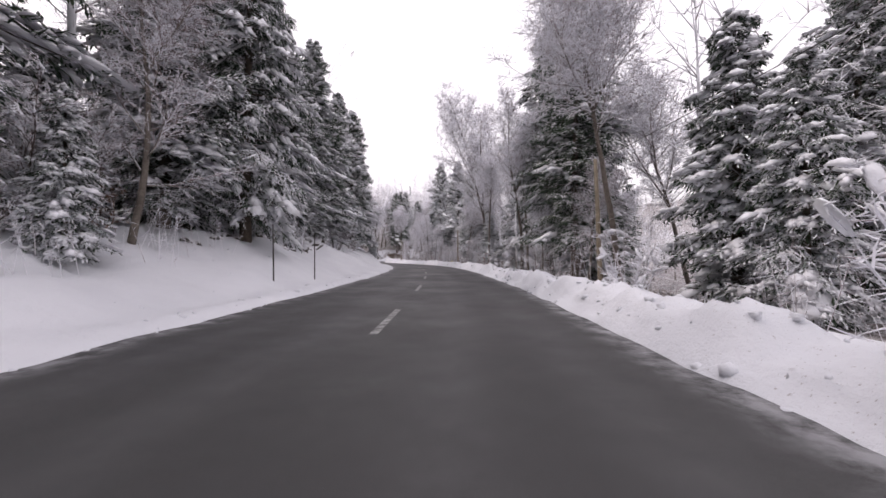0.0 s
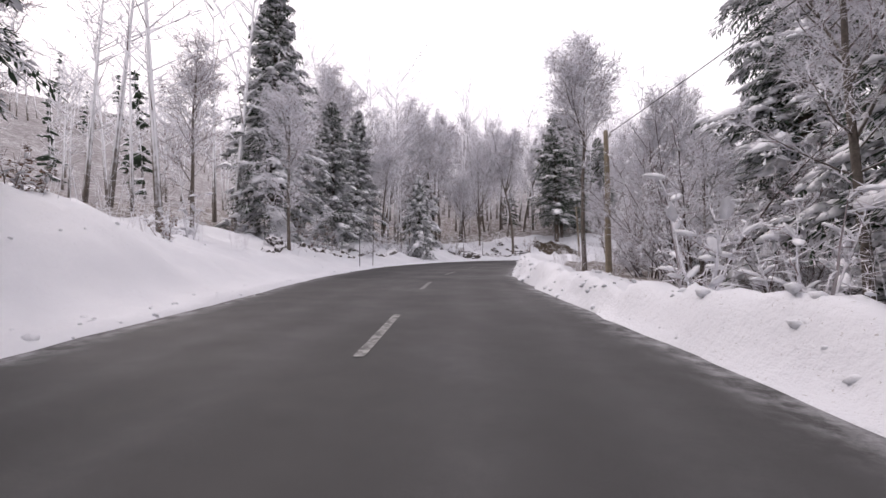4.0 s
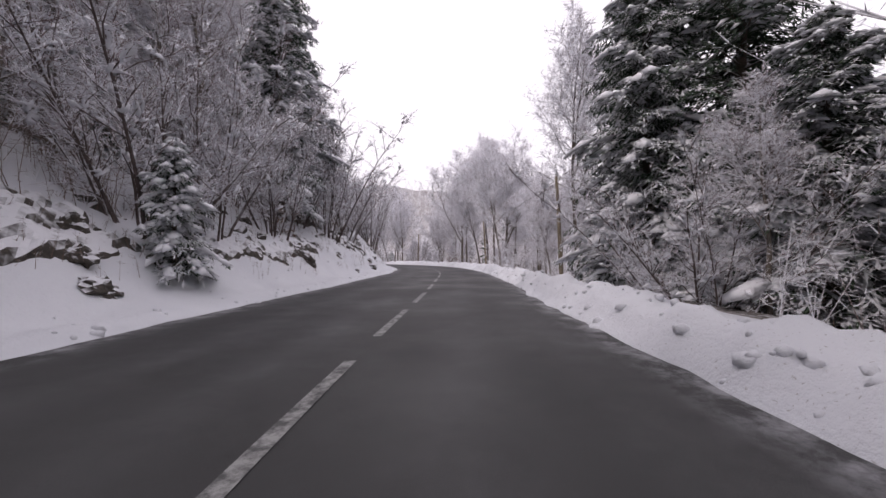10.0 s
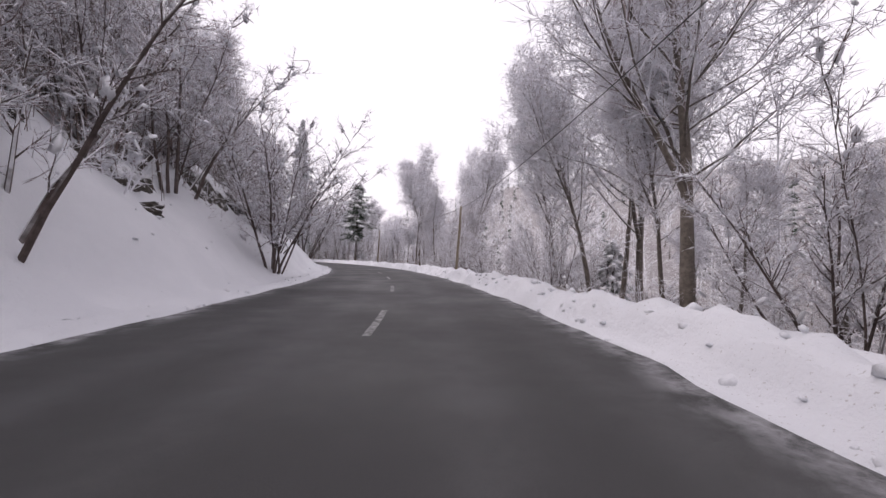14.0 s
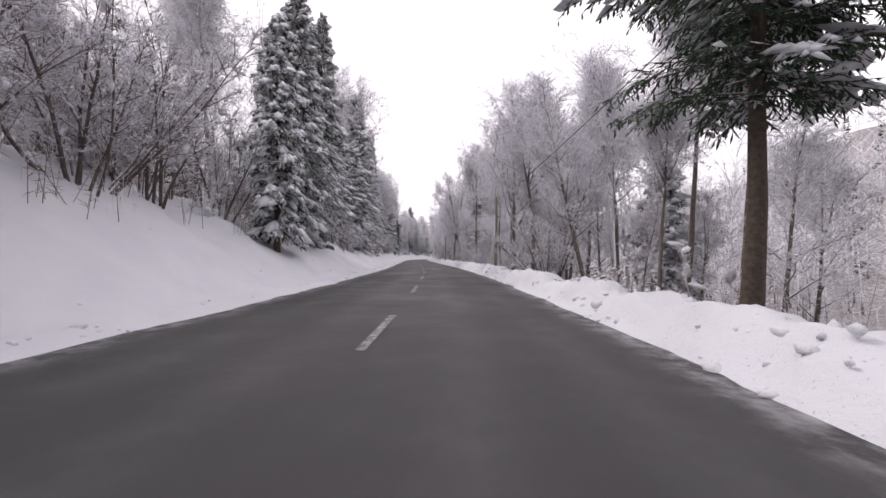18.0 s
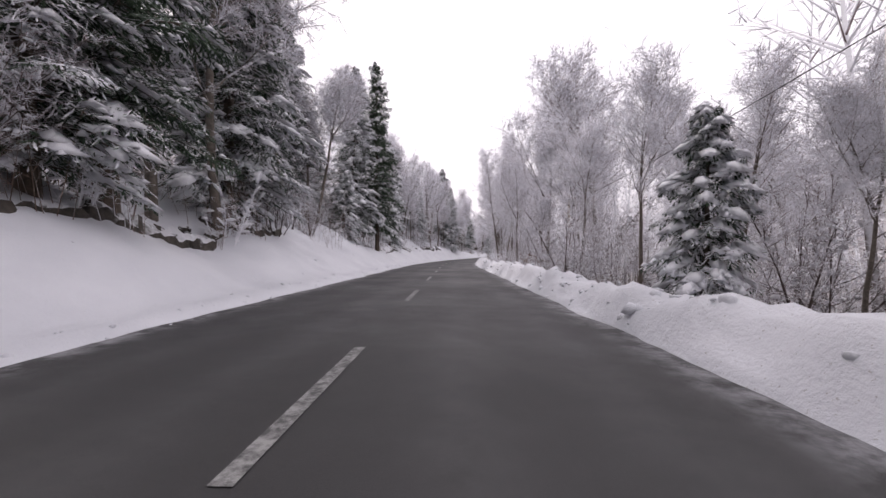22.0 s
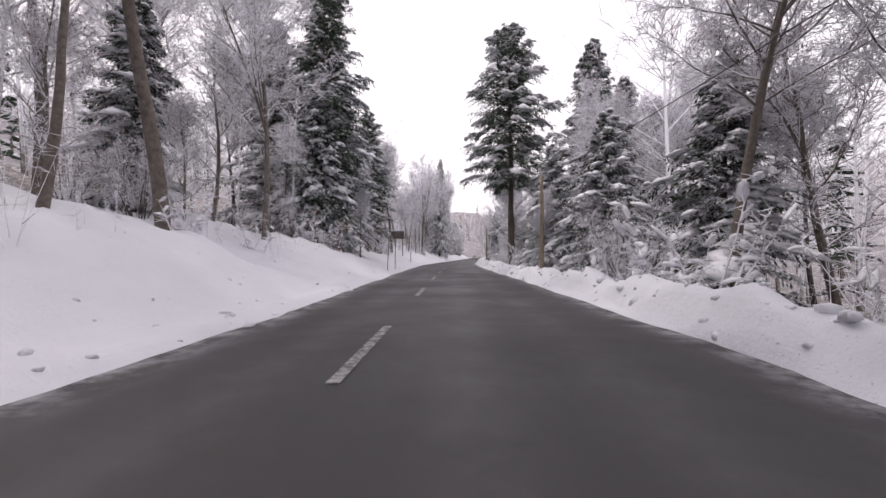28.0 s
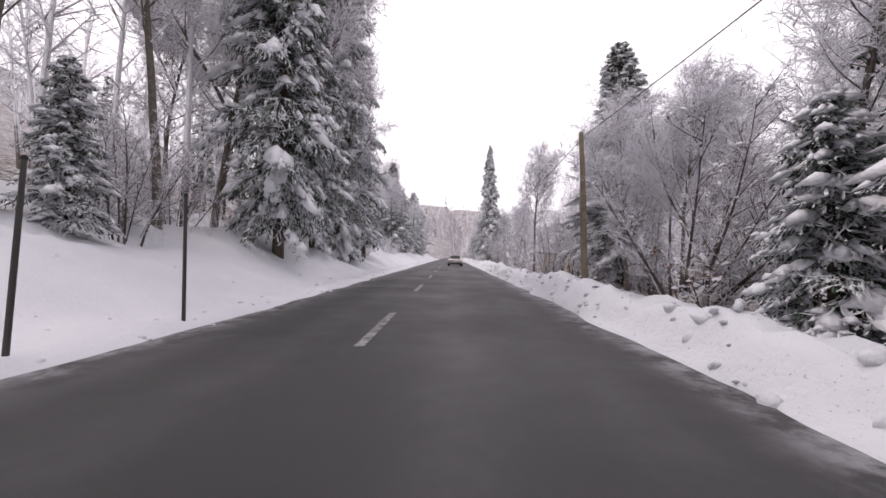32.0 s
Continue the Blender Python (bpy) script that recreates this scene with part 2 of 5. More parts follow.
# ---------------------------------------------------------------- the road's line
# the alignment, about 20 m apart; s runs along it from 0, l is the distance to its right
ALIGN = [(-1.3, -60.0), (-0.4, -20.0), (0.0, 0.0), (0.2, 20.3), (-0.9, 40.6), (-4.1, 60.7), (-10.5, 80.3), (-17.1, 99.6), (-19.0, 118.6), (-14.7, 135.3), (-5.9, 148.9), (5.3, 160.4), (18.4, 170.3), (32.9, 179.6), (47.1, 189.5), (59.3, 201.2), (68.0, 215.2), (73.4, 230.7), (76.6, 247.8), (77.6, 266.5), (75.9, 286.8), (72.3, 308.2), (67.5, 329.9), (61.8, 352.3), (56.1, 375.5), (50.1, 399.3), (44.3, 423.0), (40.2, 446.6), (37.3, 469.9), (35.1, 493.0), (33.0, 515.7), (30.7, 537.6), (28.7, 558.0), (27.4, 576.5), (26.8, 594.0), (25.7, 634.0), (22.6, 744.0), (18.0, 913.9)]
LEAD = 60.0



def spline(pts, per=24):
    pts = np.array(pts, float)
    a = np.vstack([2 * pts[0] - pts[1], pts, 2 * pts[-1] - pts[-2]])
    u = np.linspace(0, 1, per, endpoint=False)[:, None]
    out = []
    for i in range(1, len(a) - 2):
        p0, p1, p2, p3 = a[i - 1], a[i], a[i + 1], a[i + 2]
        out.append(0.5 * (2 * p1 + (p2 - p0) * u + (2 * p0 - 5 * p1 + 4 * p2 - p3) * u**2 + (3 * p1 - p0 - 3 * p2 + p3) * u**3))
    out.append(pts[-1:])
    return np.vstack(out)


LINE = spline(ALIGN)
LS = np.concatenate([[0], np.cumsum(np.hypot(*np.diff(LINE, axis=0).T))]) - LEAD
TAN = np.gradient(LINE, axis=0)
TAN /= np.hypot(TAN[:, 0], TAN[:, 1])[:, None]


def at(s, l):
    """x, y of a place s along the road and l to the right of its line."""
    x, y = np.interp(s, LS, LINE[:, 0]), np.interp(s, LS, LINE[:, 1])
    tx, ty = np.interp(s, LS, TAN[:, 0]), np.interp(s, LS, TAN[:, 1])
    k = np.hypot(tx, ty)
    return x + l * ty / k, y - l * tx / k


def along(x, y):
    """s and l of a place."""
    i = np.empty(len(x), int)
    for k in range(0, len(x), 4000):
        i[k:k + 4000] = np.argmin((x[k:k + 4000, None] - LINE[None, :, 0]) ** 2 + (y[k:k + 4000, None] - LINE[None, :, 1]) ** 2, axis=1)
    dx, dy = x - LINE[i, 0], y - LINE[i, 1]
    side = dx * TAN[i, 1] - dy * TAN[i, 0]
    return LS[i], np.where(side >= 0, 1, -1) * np.hypot(dx, dy)


def heading(s):
    tx, ty = np.interp(s, LS, TAN[:, 0]), np.interp(s, LS, TAN[:, 1])
    return math.degrees(math.atan2(ty, tx)) - 90


EDGE_S = [-60, 0, 45, 70, 92, 111, 131, 143, 158, 172, 197, 228, 250, 270, 300, 330, 405, 453, 505, 571, 613, 650, 700, 960]
EDGE_L = [-4.7, -4.7, -4.4, -4.2, -5.6, -8.3, -9.4, -7.0, -4.7, -4.4, -5.4, -5.0, -5.1, -5.3, -4.8, -5.1, -4.8, -4.9, -4.2, -3.6, -4.7, -3.9, -4.0, -4.0]
EDGE_R = [2.5, 2.5, 3.0, 3.1, 2.5, 2.1, 2.2, 2.4, 3.2, 2.8, 2.2, 2.4, 2.6, 2.2, 2.2, 2.6, 2.6, 2.4, 3.0, 3.3, 2.3, 2.6, 2.8, 2.8]
# the bank on the left: slope close to the road, and that of the wood behind it
BANK_S = [-60, 0, 40, 58, 85, 105, 125, 139, 147, 157, 164, 173, 185, 205, 225, 265, 300, 332, 345, 400, 480, 505, 530, 575, 600, 640, 665, 700, 960]
BANK_K = [0.32, 0.30, 0.42, 0.72, 0.60, 0.24, 0.20, 0.24, 0.50, 0.52, 0.62, 0.50, 0.55, 0.75, 0.98, 1.00, 0.85, 0.62, 0.54, 0.54, 0.58, 0.70, 0.56, 0.34, 0.28, 0.38, 0.32, 0.38, 0.38]
WOOD_K = [0.25, 0.25, 0.25, 0.30, 0.28, 0.20, 0.20, 0.20, 0.22, 0.23, 0.24, 0.26, 0.30, 0.40, 0.45, 0.45, 0.40, 0.36, 0.34, 0.30, 0.30, 0.34, 0.32, 0.26, 0.26, 0.30, 0.26, 0.26, 0.26]
# the ploughed ridge on the right: its height and the fall of the ground behind it
RIDGE_S = [-60, 0, 60, 95, 112, 125, 138, 155, 200, 250, 300, 400, 430, 500, 580, 640, 960]
RIDGE_H = [0.50, 0.50, 0.55, 0.7, 0.85, 0.9, 0.7, 0.5, 0.5, 0.5, 0.5, 0.5, 0.55, 0.5, 0.55, 0.55, 0.55]
FALL_K = [0.14, 0.14, 0.16, 0.10, 0.06, 0.06, 0.12, 0.2, 0.28, 0.30, 0.28, 0.22, 0.20, 0.22, 0.14, 0.10, 0.12]


def lattice(ix, iy, seed):
    h = np.sin(ix * 127.1 + iy * 311.7 + seed * 74.7) * 43758.5453
    return h - np.floor(h)


def vnoise(x, y, seed=0):
    ix, iy = np.floor(x), np.floor(y)
    fx, fy = x - ix, y - iy
    fx, fy = fx * fx * (3 - 2 * fx), fy * fy * (3 - 2 * fy)
    a, b2 = lattice(ix, iy, seed), lattice(ix + 1, iy, seed)
    c, d = lattice(ix, iy + 1, seed), lattice(ix + 1, iy + 1, seed)
    return (a * (1 - fx) + b2 * fx) * (1 - fy) + (c * (1 - fx) + d * fx) * fy


def fbm(x, y, seed=0, octaves=4):
    v, k, tot = 0.0, 1.0, 0.0
    for o in range(octaves):
        v = v + k * vnoise(x * 2**o, y * 2**o, seed + o)
        tot += k
        k *= 0.5
    return v / tot


def smooth(a, b2, v):
    u = np.clip((v - a) / (b2 - a), 0, 1)
    return u * u * (3 - 2 * u)


def terrain(s, l, detail=True):
    """Height of the snow at s, l; the road lies at 0."""
    s, l = np.asarray(s, float), np.asarray(l, float)
    x, y = at(s, l)
    left = np.interp(s, EDGE_S, EDGE_L) - l
    right = l - np.interp(s, EDGE_S, EDGE_R)
    # left: a low ploughed lip, the cut bank, the wooded slope, the mountainside
    bk, wk = np.interp(s, BANK_S, BANK_K), np.interp(s, BANK_S, WOOD_K)
    d = np.maximum(left, 0)
    top = 5.6
    z_l = 0.16 * smooth(0, 0.5, d) + bk * np.clip(d - 0.9, 0, top) * smooth(0.3, 2.5, d) + wk * np.clip(d - 0.9 - top, 0, 60) + 0.42 * np.clip(d - 68, 0, 110)
    n1 = fbm(x * 0.22, y * 0.22, 3)
    n2 = fbm(x * 1.1, y * 1.1, 11, 3)
    z_l = z_l + (n1 - 0.5) * np.clip(d - 0.5, 0, 4) * 0.55 + (n2 - 0.5) * 0.42 * smooth(0.1, 1.2, d) + (fbm(x * 3.1, y * 3.1, 13, 2) - 0.5) * 0.12 * smooth(0.1, 0.8, d)
    # right: ridge of thrown snow, then ground that falls to the stream and climbs again far off
    rh, fk = np.interp(s, RIDGE_S, RIDGE_H), np.interp(s, RIDGE_S, FALL_K)
    e = np.maximum(right, 0)
    lump = 0.35 + 1.3 * fbm(x * 0.9, y * 0.9, 23, 4)
    wide = 1.0 + 16 * np.clip(rh - 0.72, 0, 1)
    ridge = rh * lump * smooth(0.0, 0.75, e) * (1 - 0.75 * smooth(0.9, 1.3 + wide, e))
    ridge = ridge + (fbm(x * 2.6, y * 2.6, 31, 3) - 0.5) * 0.50 * smooth(0.02, 0.3, e) * (1 - smooth(1.0, 1.2 + wide, e))
    z_r = ridge - fk * np.clip(e - 1.6, 0, 26) + 0.04 * np.clip(e - 28, 0, 20) + 0.36 * np.clip(e - 60, 0, 190) + (n1 - 0.5) * np.clip(e - 1.5, 0, 3) * 0.5
    return np.where(left > 0, z_l, np.where(right > 0, z_r, 0.0))


def link_mesh(name, verts, faces, mat, parent=None, smooth_faces=False):
    me = bpy.data.meshes.new(name)
    me.from_pydata([tuple(v) for v in verts], [], [tuple(f) for f in faces])
    me.materials.append(mat)
    if smooth_faces:
        me.polygons.foreach_set("use_smooth", [True] * len(me.polygons))
    me.update()
    ob = new(name, me)
    if parent:
        ob.parent = parent
    return ob


def grid_faces(rows, cols):
    i = np.arange(rows - 1)[:, None] * cols + np.arange(cols - 1)[None, :]
    return np.stack([i, i + 1, i + 1 + cols, i + cols], -1).reshape(-1, 4)


def strip(name, ss, ls, mat, z=None, tuck=False):
    """A sheet along the road: ls(s) gives the row of offsets, z its height."""
    S = np.repeat(ss[:, None], ls.shape[1], 1)
    x, y = at(S.ravel(), ls.ravel())
    if z is None:
        h = np.maximum(terrain(S.ravel(), ls.ravel()), 0.02 - 40.0 * (np.abs(ls.ravel()) > 6.5))
        if tuck:
            h.reshape(ls.shape)[:, 0] = -0.08
    else:
        h = np.full(len(x), z)
    return link_mesh(name, np.stack([x, y, h], -1), grid_faces(len(ss), ls.shape[1]), mat, smooth_faces=True)


# ---------------------------------------------------------------- ground and road
SS = np.arange(-58, 940, 0.7)
edge_l, edge_r = np.interp(SS, EDGE_S, EDGE_L), np.interp(SS, EDGE_S, EDGE_R)
wob = lambda s, k: (fbm(s * 0.7, s * 0 + k, 5, 3) - 0.5) * 0.45
el, er = edge_l + wob(SS, 1.3), edge_r + wob(SS, 7.7)
cols = np.linspace(0, 1, 41)[None, :]
lanes = (el - 0.6)[:, None] * (1 - cols) + (er + 0.6)[:, None] * cols
road = strip("road", SS, lanes, M_ROAD, 0.0)
shift = wob(SS, 20.0)[:, None]
wear = sum(np.exp(-(((lanes + shift - off) / 0.34) ** 2)) for off in (-3.5, -2.1, 0.1, 1.5))
attr = road.data.attributes.new("wear", "FLOAT", "POINT")
attr.data.foreach_set("value", np.clip(wear, 0, 1).ravel().astype(np.float32))
attr = road.data.attributes.new("slush", "FLOAT", "POINT")
rim = np.minimum(lanes - (el[:, None]), er[:, None] - lanes)
attr.data.foreach_set("value", np.exp(-((np.maximum(rim, 0) / 0.3) ** 2)).ravel().astype(np.float32))
tagged(road, "dark damp asphalt road ploughed clear of snow", "road", kind="structure")

D_L = np.array([0, 0.12, 0.3, 0.5, 0.8, 1.1, 1.5, 1.9, 2.4, 2.9, 3.4, 4, 4.6, 5.2, 6, 6.8, 7.6, 8.6, 10, 12, 14.5, 17.5, 21, 25, 30, 36])
D_R = np.array([0, 0.1, 0.22, 0.36, 0.5, 0.65, 0.8, 1.0, 1.2, 1.45, 1.7, 2.0, 2.4, 2.9, 3.5, 4.2, 5, 6, 7.5, 9.5, 12, 15, 19, 24, 30, 36])
SN = np.arange(-58, 780, 0.35)
nl, nr_ = np.interp(SN, EDGE_S, EDGE_L) + wob(SN, 1.3), np.interp(SN, EDGE_S, EDGE_R) + wob(SN, 7.7)
g_l = strip("ground_bank", SN, nl[:, None] - D_L[None, :20], M_SNOW, tuck=True)
tagged(g_l, "snow-covered bank rising from the road into the wood", "ground", kind="structure")
g_w = strip("ground_wood", SS, el[:, None] - D_L[None, 19:], M_FLOOR)
tagged(g_w, "snowy forest floor above the bank", "ground", kind="structure")
g_r = strip("ground_verge", SN, nr_[:, None] + D_R[None, :15], M_BERM, tuck=True)
tagged(g_r, "lumpy ploughed snow ridge beside the road", "ground", kind="structure")
g_v = strip("ground_valley", SS, er[:, None] + D_R[None, 14:], M_FLOOR)
tagged(g_v, "snowy forest floor falling away below the road", "ground", kind="structure")

gx, gy = np.meshgrid(np.arange(-560, 640, 8.0), np.arange(-300, 1300, 8.0))
fs, fl = along(gx.ravel(), gy.ravel())
fz = terrain(fs, fl) - 6.0 * (1 - smooth(24, 40, np.abs(fl)))
fz = fz + (fbm(gx.ravel() / 90, gy.ravel() / 90, 51, 4) - 0.5) * 36 * smooth(50, 200, np.abs(fl))
hills = link_mesh("ground_hills", np.stack([gx.ravel(), gy.ravel(), fz], -1), grid_faces(*gx.shape), M_HILL, smooth_faces=True)
tagged(hills, "snowy wooded hillsides round the valley", "ground", kind="structure")


def far_height(x, y):
    s, l = along(x, y)
    return terrain(s, l) + (fbm(x / 90, y / 90, 51, 4) - 0.5) * 36 * smooth(50, 200, np.abs(l)), l


# the broken centre line
s0 = -50.0
while s0 < 900:
    q = np.linspace(s0, s0 + 3.0, 4)
    ob = strip("lane_mark", q, np.stack([np.full(4, -1.28), np.full(4, -1.14)], 1), M_PAINT, 0.009)
    ob.parent = road
    s0 += 4.4 if 150 < s0 < 235 else 8.0


# ---------------------------------------------------------------- tree building
class Buf:
    def __init__(self):
        self.v, self.f = [], []

    def tube(self, pts, rad, n, cap=False):
        rings = []
        for i, p in enumerate(pts):
            d = (pts[min(i + 1, len(pts) - 1)] - pts[max(i - 1, 0)]).normalized()
            a = d.orthogonal().normalized()
            b2 = d.cross(a)
            if rad[i] < 0.004 and i == len(pts) - 1:
                self.v.append(tuple(p))
                rings.append([len(self.v) - 1] * n)
                continue
            r0 = len(self.v)
            for k in range(n):
                t = 2 * math.pi * k / n
                self.v.append(tuple(p + (a * math.cos(t) + b2 * math.sin(t)) * rad[i]))
            rings.append(list(range(r0, r0 + n)))
        for u, w in zip(rings, rings[1:]):
            for k in range(n):
                k2 = (k + 1) % n
                if w[k] == w[k2]:
                    self.f.append((u[k], u[k2], w[k]))
                else:
                    self.f.append((u[k], u[k2], w[k2], w[k]))

    def fold(self, base, tip, side, sag):
        """A needle spray or leaf: two faces folded along the midrib."""
        r0 = len(self.v)
        mid = base.lerp(tip, 0.55)
        self.v += [tuple(base), tuple(mid + side - sag), tuple(tip), tuple(mid - side - sag)]
        self.f += [(r0, r0 + 2, r0 + 1), (r0, r0 + 3, r0 + 2)]

    def pillow(self, c, along_dir, length, width, height, rng):
        """A lump of settled snow: a low dome with an uneven rim."""
        a = along_dir.normalized()
        b2 = Vector((-a.y, a.x, 0))
        b2 = b2.normalized() if b2.length > 1e-4 else Vector((1, 0, 0))
        r0 = len(self.v)
        for ring, (k, h) in enumerate(((1.0, -0.25), (0.72, 0.55))):
            for i in range(7):
                t = 2 * math.pi * i / 7
                q = k * rng.uniform(0.8, 1.15)
                self.v.append(tuple(c + a * (math.cos(t) * length * q) + b2 * (math.sin(t) * width * q) + Vector((0, 0, h * height))))
        self.v.append(tuple(c + Vector((0, 0, height))))
        self.v.append(tuple(c - Vector((0, 0, 0.4 * height))))
        for i in range(7):
            j = (i + 1) % 7
            self.f += [(r0 + i, r0 + j, r0 + 7 + j, r0 + 7 + i), (r0 + 7 + i, r0 + 7 + j, r0 + 14), (r0 + j, r0 + i, r0 + 15)]

    def out(self, name, mat, parent=None, soft=False):
        return link_mesh(name, self.v, self.f, mat, parent, soft)


def sway(p, d, length, bits, rng, bend, lift=0.0):
    """Points of a limb from p towards d, wandering as it grows."""
    pts, step = [p.copy()], length / bits
    d = d.normalized()
    for _ in range(bits):
        d = (d + Vector((rng.uniform(-bend, bend), rng.uniform(-bend, bend), rng.uniform(-bend, bend) + lift))).normalized()
        pts.append(pts[-1] + d * step)
    return pts


def spikes(base, tip, rad):
    """Three-sided tapering twigs from base to tip."""
    d = tip - base
    d = d / np.maximum(np.linalg.norm(d, axis=1), 1e-6)[:, None]
    a = np.cross(d, np.where(np.abs(d[:, 2:3]) < 0.9, [[0.0, 0.0, 1.0]], [[1.0, 0.0, 0.0]]))
    a /= np.linalg.norm(a, axis=1)[:, None]
    b2 = np.cross(d, a)
    r = rad[:, None]
    v = np.stack([base + a * r, base + (-0.5 * a + 0.866 * b2) * r, base + (-0.5 * a - 0.866 * b2) * r, tip], 1).reshape(-1, 3)
    i = np.arange(len(base))[:, None] * 4
    f = np.stack([i + [0, 1, 3], i + [1, 2, 3], i + [2, 0, 3]], 1).reshape(-1, 3)
    return v, f


def unit(v):
    return v / np.maximum(np.linalg.norm(v, axis=-1, keepdims=True), 1e-6)


def folds(base, tip, side, sag):
    """Needle sprays: two faces each, folded along the midrib."""
    mid = base * 0.45 + tip * 0.55 - sag
    v = np.stack([base, mid + side, tip, mid - side], 1).reshape(-1, 3)
    i = np.arange(len(base))[:, None] * 4
    return v, np.stack([i + [0, 2, 1], i + [0, 3, 2]], 1).reshape(-1, 3)


def lumps(nr, c, way, length, width, height):
    """Small heaps of settled snow with uneven rims."""
    a = unit(way)
    b2 = unit(np.stack([-a[:, 1], a[:, 0], 0 * a[:, 0] + 1e-3], -1))
    t = np.arange(6) * np.pi / 3
    n = len(c)
    k = nr.uniform(0.65, 1.25, (n, 6, 1))
    rim = c[:, None] + (a[:, None] * np.cos(t)[None, :, None] * length[:, None, None] + b2[:, None] * np.sin(t)[None, :, None] * width[:, None, None]) * k
    rim[..., 2] -= 0.2 * height[:, None]
    up = np.zeros((n, 1, 3))
    up[..., 2] = height[:, None]
    off = (a * (length * nr.uniform(-0.3, 0.3, n))[:, None])[:, None]
    v = np.concatenate([rim, c[:, None] + up + off, c[:, None] - 0.45 * up], 1).reshape(-1, 3)
    i = np.arange(n)[:, None] * 8
    f = np.concatenate([np.stack([i + [q, (q + 1) % 6, 6], i + [(q + 1) % 6, q, 7]], 1) for q in range(6)], 1).reshape(-1, 3)
    return v, f


def joined(parts):
    vs, fs3, o = [], [], 0
    for v, f in parts:
        vs.append(v)
        fs3.append(f + o)
        o += len(v)
    return np.vstack(vs), np.vstack(fs3)


